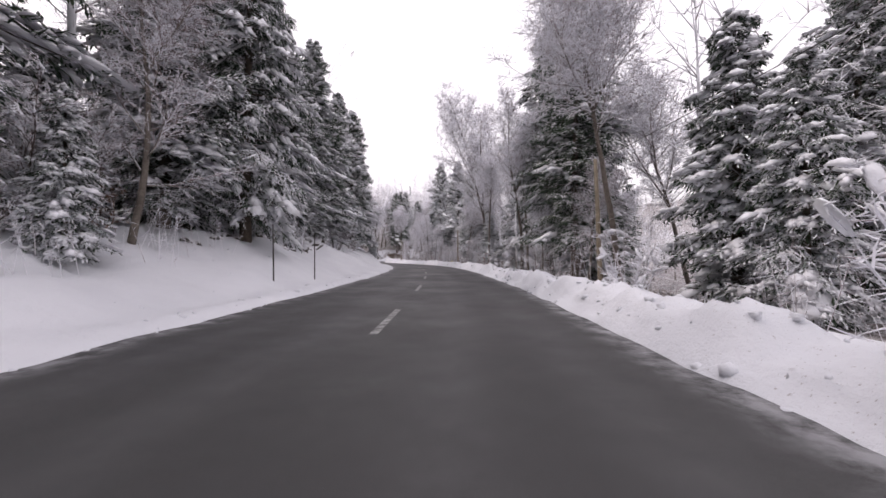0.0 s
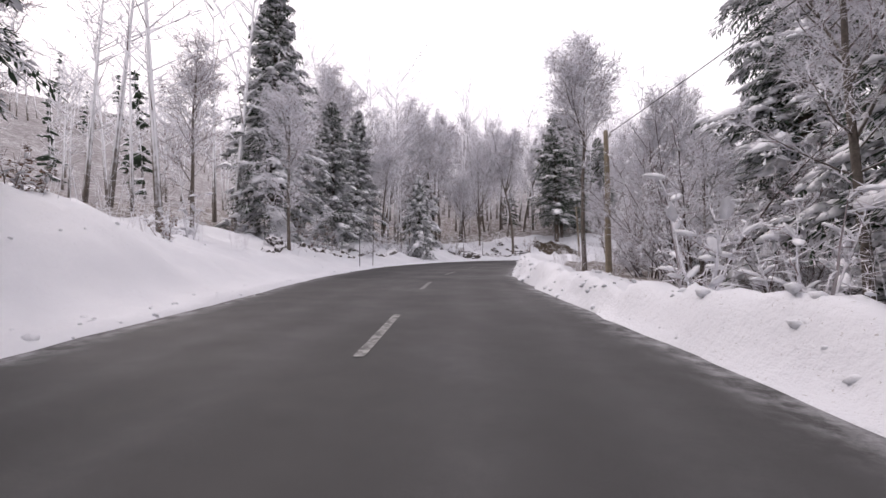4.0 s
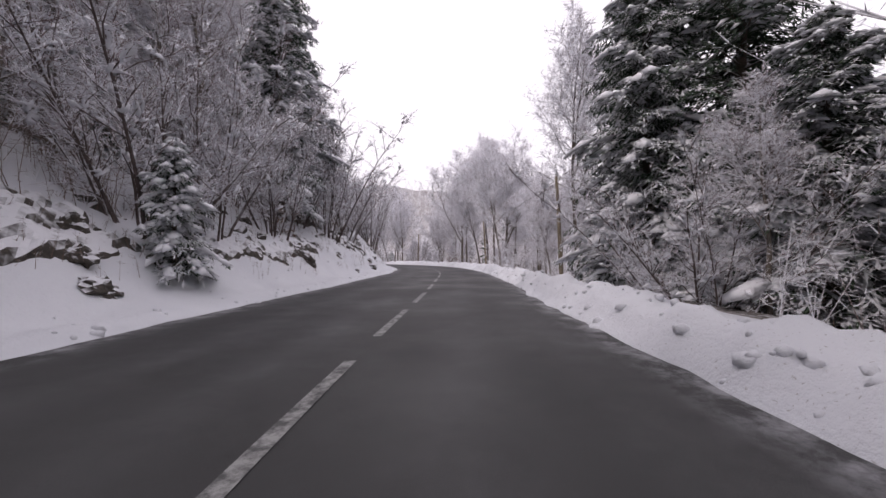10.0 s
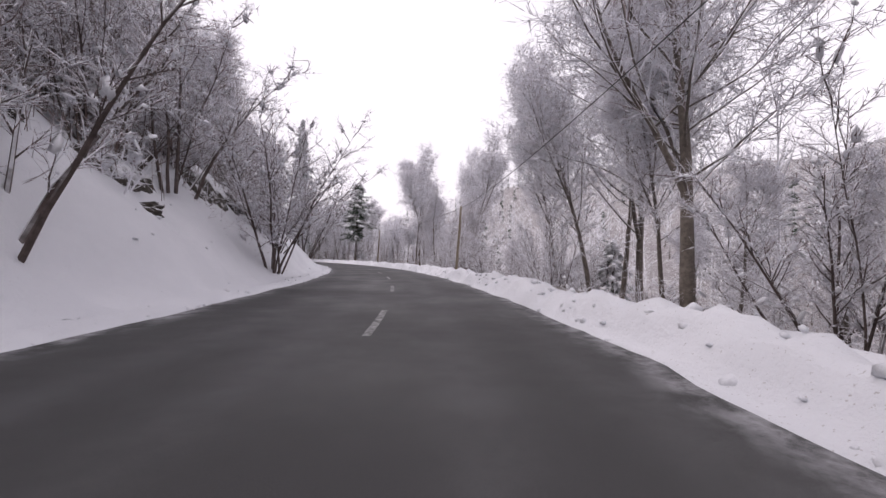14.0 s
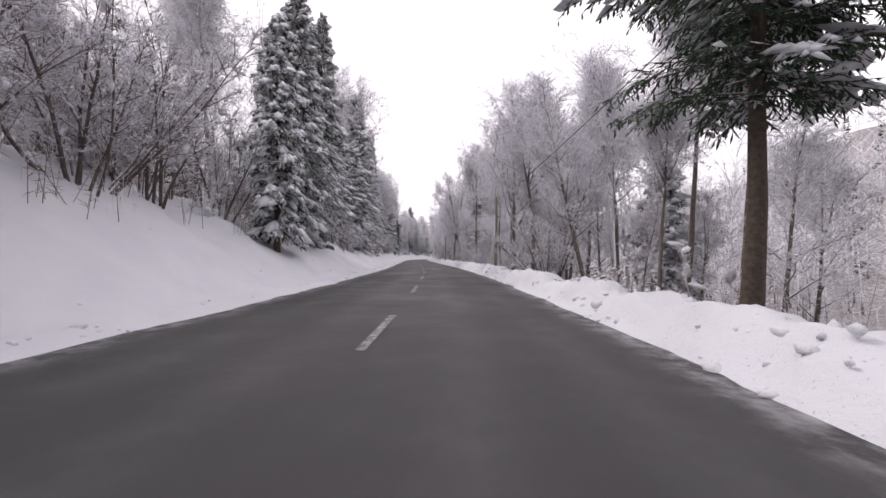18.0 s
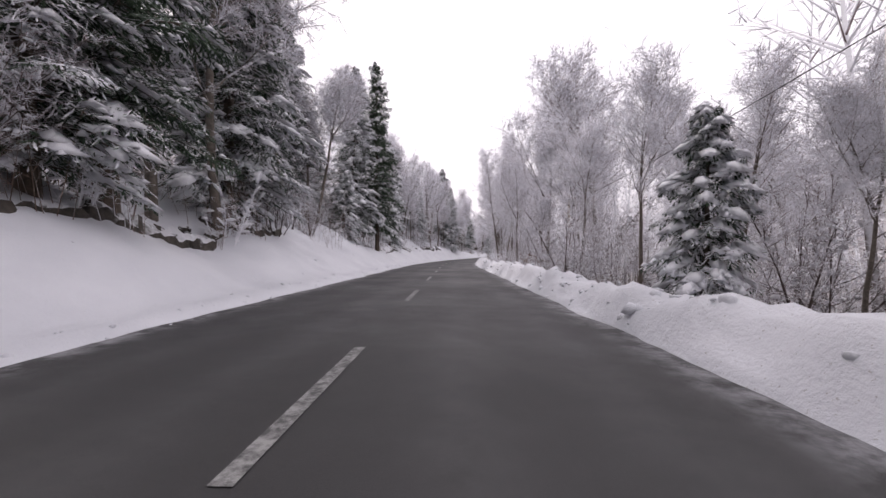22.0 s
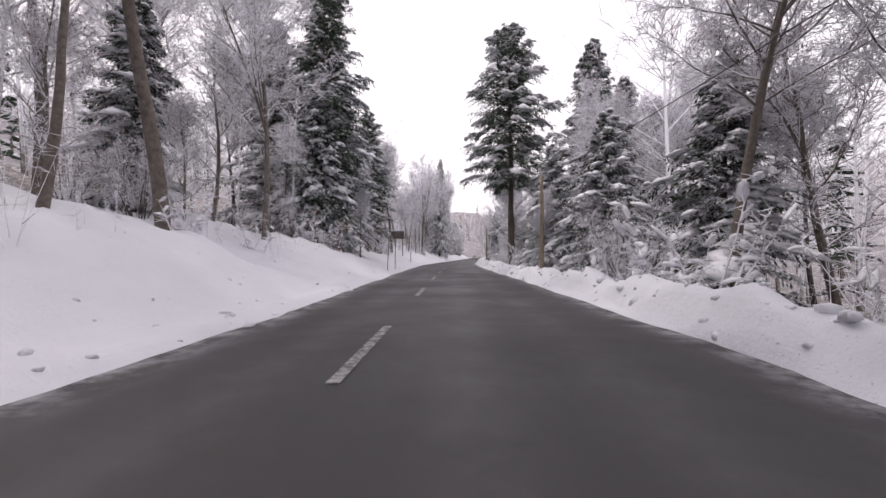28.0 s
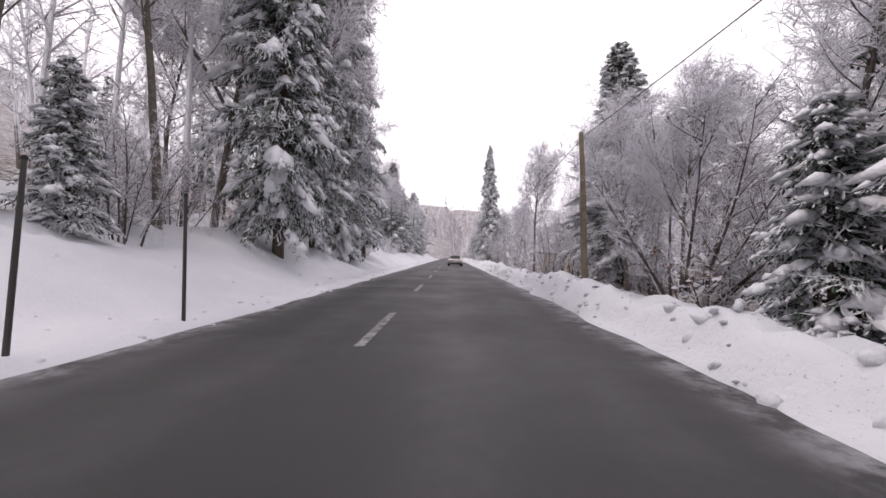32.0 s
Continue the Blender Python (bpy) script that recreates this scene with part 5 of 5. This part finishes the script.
# single rocks on the bank: from s, to s, out from the edge, count, size
for s_a, s_b, d_a, d_b, count, size in ((12, 40, 5.0, 8, 8, 0.4), (104, 122, 4, 8, 8, 0.4), (128, 145, 3, 8, 10, 0.4), (172, 192, 1.6, 5, 12, 0.35), (188, 226, 1.2, 6, 34, 0.3),
                                        (222, 262, 2.0, 4.6, 22, 0.3), (262, 300, 3, 6, 10, 0.35), (312, 318, 3.4, 5, 4, 0.45), (400, 440, 4.0, 6, 8, 0.35), (470, 500, 3.4, 5.2, 10, 0.3)):
    for _ in range(count):
        s = rng.uniform(s_a, s_b)
        l = np.interp(s, EDGE_S, EDGE_L) - rng.uniform(d_a, d_b)
        ob = new("rock", rng.choice(ROCKS))
        x, y = at(s, l)
        k = size * rng.uniform(0.35, 1.25)
        ob.matrix_basis = pose(x, y, float(terrain(s, l)), rng.uniform(-15, 15), 25 + rng.uniform(-20, 20), heading(s) + rng.uniform(-40, 40)) @ Matrix.Diagonal((k * rng.uniform(0.8, 1.3), k * rng.uniform(0.9, 1.5), k * rng.uniform(0.7, 1.05), 1))
        tagged(ob, "dark rock showing through the snow of the bank", "rock", "rocks in the bank")
for s, l, k in ((132, -11.2, 0.75), (131.2, -11.5, 0.6), (133.1, -11.4, 0.55), (139, -13.5, 0.6), (141, -14.5, 0.5), (356, -10.2, 0.6)):
    ob = new("rock", rng.choice(ROCKS))
    x, y = at(s, l)
    ob.matrix_basis = pose(x, y, float(terrain(s, l)), 0, 20, heading(s)) @ Matrix.Diagonal((k * 0.8, k * 1.5, k, 1))
    tagged(ob, "dark rock showing through the snow of the bank", "rock", "rocks in the bank")
# slopes of bare earth and dead grass below tree roots
for s_a, s_b, d_a, d_b in ((144.8, 152.2, 0.5, 6.6), (169.5, 175.5, 3.0, 6.8)):
    q, dd = np.meshgrid(np.arange(s_a, s_b, 0.12), np.arange(d_a, d_b, 0.12), indexing="ij")
    edge = np.interp(q, EDGE_S, EDGE_L)
    u, w = (q - s_a) / (s_b - s_a) * 2 - 1, (dd - d_a) / (d_b - d_a) * 2 - 1
    rag = fbm(q * 0.9, dd * 0.9, 61, 4)
    cover = 1 - (np.abs(u) ** 2.2 + np.abs(w) ** 3.0) + (rag - 0.5) * 1.3
    x, y = at(q.ravel(), (edge - dd).ravel())
    z = terrain(q.ravel(), (edge - dd).ravel()).reshape(q.shape)
    z = z + np.clip(cover, -0.6, 0.5) * 0.34 + (fbm(q * 3.5, dd * 3.5, 67, 3) - 0.5) * 0.22 - 0.05
    ob = link_mesh("earth_bank", np.stack([x, y, z.ravel()], -1), grid_faces(*q.shape), M_EARTH, None, True)
    tagged(ob, "bare brown earth and dead grass under tree roots on the bank", "earth bank", "bare earth")

# outcrops: rock and frozen earth breaking through the snow, snow lying on the flatter faces
# from s, to s, from d, to d out from the edge, share bare, height
for s_a, s_b, d_a, d_b, share, tall in ((10, 42, 3.8, 8.2, 0.36, 0.5), (100, 126, 2.6, 8.0, 0.42, 0.6), (127, 146, 1.8, 7.5, 0.46, 0.6), (160, 176, 0.9, 5.5, 0.48, 0.6), (175, 188, 0.8, 5.0, 0.50, 0.6), (186, 228, 0.9, 6.4, 0.47, 0.55),
                                        (204, 268, 4.2, 6.8, 0.62, 1.1), (226, 264, 1.4, 4.6, 0.36, 0.4), (262, 304, 3.4, 6.6, 0.45, 0.7), (303, 322, 3.0, 5.6, 0.38, 0.6), (352, 362, 3.0, 5.5, 0.44, 0.8), (370, 412, 2.9, 5.4, 0.46, 0.5),
                                        (416, 444, 3.6, 6.2, 0.42, 0.7), (462, 486, 2.6, 5.4, 0.48, 0.6), (494, 520, 3.2, 6.2, 0.58, 1.2), (604, 612, 3.6, 5.6, 0.42, 0.6), (628, 646, 3.6, 7.0, 0.40, 0.5)):
    q, dd = np.meshgrid(np.arange(s_a, s_b, 0.17), np.arange(d_a, d_b, 0.15), indexing="ij")
    edge = np.interp(q, EDGE_S, EDGE_L)
    u, w = (q - s_a) / (s_b - s_a) * 2 - 1, (dd - d_a) / (d_b - d_a) * 2 - 1
    win = (1 - np.abs(u) ** 6) * (1 - np.abs(w) ** 2.5)
    big = fbm(q * 0.32 + dd * 0.2, dd * 0.75, 61 + s_a, 3)
    rag = fbm(q * 1.25, dd * 1.6 + q * 0.4, 63, 4)
    cover = (0.66 * big + 0.36 * rag) * win
    bare = smooth(0.60 - 0.38 * share, 0.70 - 0.38 * share, cover)
    x, y = at(q.ravel(), (edge - dd).ravel())
    z = terrain(q.ravel(), (edge - dd).ravel()).reshape(q.shape)
    facet = fbm(q * 0.8, dd * 1.1, 71, 3) + 0.5 * fbm(q * 2.2, dd * 2.6, 73, 3)
    z = z - 0.30 + bare * (0.16 + tall * (0.15 + 0.42 * facet)) + (fbm(q * 4.1, dd * 4.1, 67, 2) - 0.5) * 0.26 * bare
    ob = link_mesh("ground_outcrop", np.stack([x, y, z.ravel()], -1), grid_faces(*q.shape), M_ROCK)
    tagged(ob, "dark rock and frozen earth breaking through the snowy bank", "ground", kind="structure")

# clods of ploughed snow on the ridge and by the left edge
chunk_v, chunk_f = [], []
bm = bmesh.new()
bmesh.ops.create_icosphere(bm, subdivisions=1, radius=1)
ico_v = np.array([v.co[:] for v in bm.verts])
ico_f = np.array([[v.index for v in f.verts] for f in bm.faces])
bm.free()
r3 = np.random.RandomState(5)
for i in range(11000):
    s = r3.uniform(-20, 760)
    side = r3.rand()
    if side < 0.55:
        l = np.interp(s, EDGE_S, EDGE_R) + 0.1 + abs(r3.normal(0, 0.9))
        k = r3.uniform(0.06, 0.13) if r3.rand() < 0.2 else min(0.025 + r3.exponential(0.03), 0.1)
    elif side < 0.75:
        l = np.interp(s, EDGE_S, EDGE_L) - abs(r3.normal(0, 0.5))
        k = min(0.02 + r3.exponential(0.03), 0.12)
    else:
        l = np.interp(s, EDGE_S, EDGE_L) - r3.uniform(0.4, 6)
        k = min(0.015 + r3.exponential(0.022), 0.09)
    x, y = at(s, l)
    z = float(terrain(s, l))
    v = ico_v * r3.uniform(0.6, 1.3, (len(ico_v), 1)) * [k * r3.uniform(0.7, 1.4), k, k * r3.uniform(0.6, 1.0)]
    chunk_f.append(ico_f + len(ico_v) * i)
    chunk_v.append(v + [x, y, z - 0.25 * k])
ob = link_mesh("snow_clods", np.vstack(chunk_v), np.vstack(chunk_f), M_SNOW, None, True)
tagged(ob, "clods of ploughed snow along the road edge", "snow clods", kind="stuff")

# ---------------------------------------------------------------- power line
# s, l, height of the top over the road
POLES = [(-48, 6.5, 5.6), (17, 6.7, 5.6), (57, 5.6, 5.4), (96, 5.4, 5.6), (131.5, 4.3, 6.5), (155.5, 5.3, 5.9), (183, 4.4, 5.5), (207, 5.2, 5.3), (231, 5.2, 5.4), (255, 4.2, 5.4), (285, 4.6, 5.4), (315, 4.1, 5.4), (356, 4.0, 5.5), (405, 4.2, 5.3),
         (450, 9.0, 5.4), (495, 9.0, 5.4), (540, 7.5, 5.6), (581, 4.3, 5.2), (617, 3.9, 5.2), (653, 4.4, 5.4), (700, 5.2, 5.6)]
tops = []
for i, (s, l, top_z) in enumerate(POLES):
    x, y = at(s, l)
    z = float(terrain(s, l))
    h = top_z - z
    root = new("utility_pole")
    root.matrix_basis = pose(x, y, z, rng.uniform(-2, 2), -4.0 if i == 4 else rng.uniform(-3, 3), heading(s))
    tagged(root, "weathered wooden utility pole behind the snow ridge", "utility pole", "power line poles")
    b1 = Buf()
    b1.tube([Vector((0, 0, -0.8)), Vector((0, 0, h * 0.3)), Vector((0.02, 0, h * 0.7)), Vector((0, 0, h)), Vector((0, 0, h + 0.06))], [0.115, 0.105, 0.09, 0.075, 0.004], 10)
    b1.out("pole", M_WOOD, root, True)
    if i == 4:
        b2 = Buf()
        b2.tube([Vector((-0.35, 0.11, h - 0.10)), Vector((0.1, 0.12, h - 0.12)), Vector((0.62, 0.11, h - 0.2))], [0.045, 0.05, 0.045], 6)
        b2.out("crossarm", M_WOOD, root)
    b3 = Buf()
    b3.tube([Vector((0.11, 0, h - 0.22)), Vector((0.15, 0, h - 0.16)), Vector((0.15, 0, h - 0.08)), Vector((0.15, 0, h - 0.03))], [0.02, 0.045, 0.035, 0.003], 8)
    b3.out("insulator", M_CERAMIC, root, True)
    tops.append(root.matrix_basis @ Vector((0.15, 0, h - 0.06)))
for p, q in zip(tops, tops[1:]):
    w = Buf()
    sag = 0.014 * (p - q).length
    w.tube([p.lerp(q, u) - Vector((0, 0, 4 * sag * u * (1 - u))) for u in [i / 14 for i in range(15)]], [0.011] * 15, 4)
    tagged(w.out("overhead_wire", M_WIRE), "thin overhead cable between the utility poles", "cable", "overhead cables")

# ---------------------------------------------------------------- snow marker poles
for s, l, h in ((14, -6.4, 2.0), (18, -6.2, 2.1), (108, -8.9, 2.6), (110.6, -9.2, 2.5), (131.3, -12.1, 2.4), (135, -12.0, 2.4), (167.6, -5.0, 2.2), (171.2, -5.0, 2.2), (589, -4.9, 2.3), (592.4, -4.9, 2.2), (644, -4.5, 2.0), (646.3, -4.3, 2.0)):
    x, y = at(s, l)
    root = new("snow_marker_pole")
    root.matrix_basis = pose(x, y, float(terrain(s, l)), rng.uniform(-3, 3), rng.uniform(-3, 3), rng.uniform(0, 90))
    tagged(root, "thin dark snow marker pole standing in the snow", "marker pole", "snow marker poles")
    b1 = Buf()
    b1.tube([Vector((0, 0, -0.4)), Vector((0, 0, h * 0.5)), Vector((0, 0, h))], [0.03, 0.028, 0.024], 8)
    b1.out("pole", M_STEEL, root, True)
    b2 = Buf()
    b2.tube([Vector((0, 0, h - 0.01)), Vector((0, 0, h + 0.03)), Vector((0, 0, h + 0.05))], [0.03, 0.028, 0.003], 8)
    b2.out("cap", M_RUBBER, root, True)


# ---------------------------------------------------------------- boxes with bevelled edges
def block(name, size, mat, parent, place, bevel=0.02, rot=(0, 0, 0)):
    bm = bmesh.new()
    bmesh.ops.create_cube(bm, size=1)
    bmesh.ops.scale(bm, vec=size, verts=bm.verts)
    bmesh.ops.bevel(bm, geom=bm.edges[:], offset=bevel, segments=2, affect="EDGES")
    me = bpy.data.meshes.new(name)
    bm.to_mesh(me)
    bm.free()
    me.materials.append(mat)
    ob = new(name, me)
    ob.parent = parent
    ob.matrix_basis = pose(*place, *rot)
    return ob


def stand(name, s, l, turn=0.0, lift=0.0):
    x, y = at(s, l)
    root = new(name)
    root.matrix_basis = pose(x, y, float(terrain(s, l)) + lift, 0, 0, heading(s) + turn)
    return root


# information board on posts among the trees
ib = stand("notice_board", 618.0, -9.2, 8)
tagged(ib, "brown wooden notice board on two posts, snow on top", "notice board")
for dx in (-0.8, 0.8):
    block("post", (0.12, 0.12, 3.8), M_WOOD, ib, (dx, 0, 1.6), 0.015)
for k in range(5):
    block("plank", (2.0, 0.05, 0.21), M_BOARD, ib, (0, -0.09, 2.35 + 0.225 * k), 0.01)
block("snow_cap", (2.1, 0.22, 0.12), M_LOAD, ib, (0, -0.05, 3.42), 0.05)

# leaning post near it
lp = stand("leaning_post", 614, -6.6)
tagged(lp, "thin leaning wooden post standing in the snow", "post")
q = Buf()
q.tube([Vector((0, 0, -0.3)), Vector((0.06, 0, 1.2)), Vector((0.16, 0.02, 2.9))], [0.05, 0.045, 0.035], 7)
q.out("shaft", M_WOOD, lp, True)

# small yellow sign at the edge
ys = stand("roadside_marker", 58.5, 5.0, 0, 0.0)
tagged(ys, "small yellow marker plate on a short post", "marker")
block("plate", (0.34, 0.03, 0.34), M_YELLOW, ys, (0, -0.04, 0.45), 0.012)
block("post", (0.05, 0.05, 0.9), M_STEEL, ys, (0, 0, 0.1), 0.01)

# ochre hut half hidden by the trees
hut = stand("roadside_hut", 676, 9.5, 0, 0.2)
tagged(hut, "small ochre hut with a snowy roof behind the ridge", "hut")
block("wall", (2.2, 2.2, 1.9), M_OCHRE, hut, (0, 0, 0.7), 0.03)
block("roof", (2.6, 2.6, 0.12), M_BOARD, hut, (0, 0, 1.72), 0.03, (0, 6, 0))
block("roof_snow", (2.55, 2.55, 0.22), M_LOAD, hut, (0, 0, 1.88), 0.09, (0, 6, 0))
block("door", (0.8, 0.06, 1.5), M_BOARD, hut, (0.2, -1.11, 0.55), 0.01)


# ---------------------------------------------------------------- the silver convertible ahead
def car_body(profile, name, mat, parent, taper=0.0):
    """Loft of half-sections (y, half width, bottom, top) into a closed shell with rounded shoulders."""
    v, f = [], []
    m = 14
    for y, w, lo, hi in profile:
        for k in range(m):
            t = math.pi * 2 * k / m + math.pi / m
            c, sn_ = math.cos(t), math.sin(t)
            px = w * math.copysign(abs(c) ** 0.42, c)
            pz = (lo + hi) / 2 + (hi - lo) / 2 * math.copysign(abs(sn_) ** 0.5, sn_)
            if sn_ > 0:
                px *= 1 - taper * sn_
            v.append((px, y, pz))
    for i in range(len(profile) - 1):
        for k in range(m):
            k2 = (k + 1) % m
            f.append((i * m + k, i * m + k2, (i + 1) * m + k2, (i + 1) * m + k))
    f.append(tuple(range(m))[::-1])
    f.append(tuple((len(profile) - 1) * m + k for k in range(m)))
    return link_mesh(name, v, f, mat, parent, True)


car = stand("convertible_car", 689, 0.5)
car.location.z = 0.0
tagged(car, "silver convertible car with closed black canvas top", "car")
body = car_body([(-2.2, 0.72, 0.42, 0.78), (-2.1, 0.86, 0.26, 0.86), (-1.6, 0.90, 0.2, 0.93), (-0.7, 0.90, 0.18, 0.95), (0.6, 0.89, 0.18, 0.92), (1.5, 0.89, 0.2, 0.82), (2.05, 0.80, 0.26, 0.68), (2.2, 0.62, 0.36, 0.58)], "body", M_SILVER, car, 0.1)
top = car_body([(-1.35, 0.55, 0.8, 0.95), (-0.9, 0.62, 0.8, 1.18), (-0.3, 0.64, 0.8, 1.29), (0.2, 0.62, 0.8, 1.27), (0.75, 0.58, 0.8, 0.98)], "soft_top", M_CLOTH, car, 0.12)
block("rear_window", (0.86, 0.02, 0.27), M_GLASS, top, (0, -1.08, 1.06), 0.008, (-52, 0, 0))
block("bumper", (1.62, 0.2, 0.2), M_SILVER, car, (0, -2.14, 0.48), 0.06)
block("valance", (1.3, 0.12, 0.14), M_RUBBER, car, (0, -2.12, 0.30), 0.03)
block("number_plate", (0.52, 0.02, 0.11), M_PLATE, car, (0, -2.255, 0.52), 0.004)
block("spoiler", (1.1, 0.26, 0.04), M_SILVER, car, (0, -1.85, 0.94), 0.015, (-8, 0, 0))
for sx in (-1, 1):
    block("tail_light", (0.34, 0.1, 0.12), M_LAMP, car, (sx * 0.66, -2.13, 0.70), 0.03, (0, 0, sx * 18))
    block("wing_mirror", (0.16, 0.12, 0.11), M_SILVER, car, (sx * 0.98, 0.55, 0.95), 0.03)
    ex = Buf()
    ex.tube([Vector((sx * 0.4, -2.0, 0.27)), Vector((sx * 0.4, -2.22, 0.27))], [0.045, 0.045], 10)
    ex.out("exhaust_pipe", M_STEEL, car, True)
    for yw in (-1.3, 1.25):
        wh = new("wheel")
        wh.parent = car
        wh.matrix_basis = pose(sx * 0.78, yw, 0.32, 0, 90, 0)
        for nm, mat, r_in, r_out, half in (("tyre", M_RUBBER, 0.2, 0.32, 0.13), ("rim", M_SILVER, 0.03, 0.21, 0.10)):
            v, f = [], []
            prof = ((r_in, -half), (r_out * 0.94, -half), (r_out, -half * 0.6), (r_out, half * 0.6), (r_out * 0.94, half), (r_in, half))
            for k in range(24):
                t = 2 * math.pi * k / 24
                v += [(r * math.cos(t), r * math.sin(t), zz) for r, zz in prof]
            for k in range(24):
                for j in range(6):
                    f.append((k * 6 + j, k * 6 + (j + 1) % 6, ((k + 1) % 24) * 6 + (j + 1) % 6, ((k + 1) % 24) * 6 + j))
            link_mesh(nm, v, f, mat, wh, True)
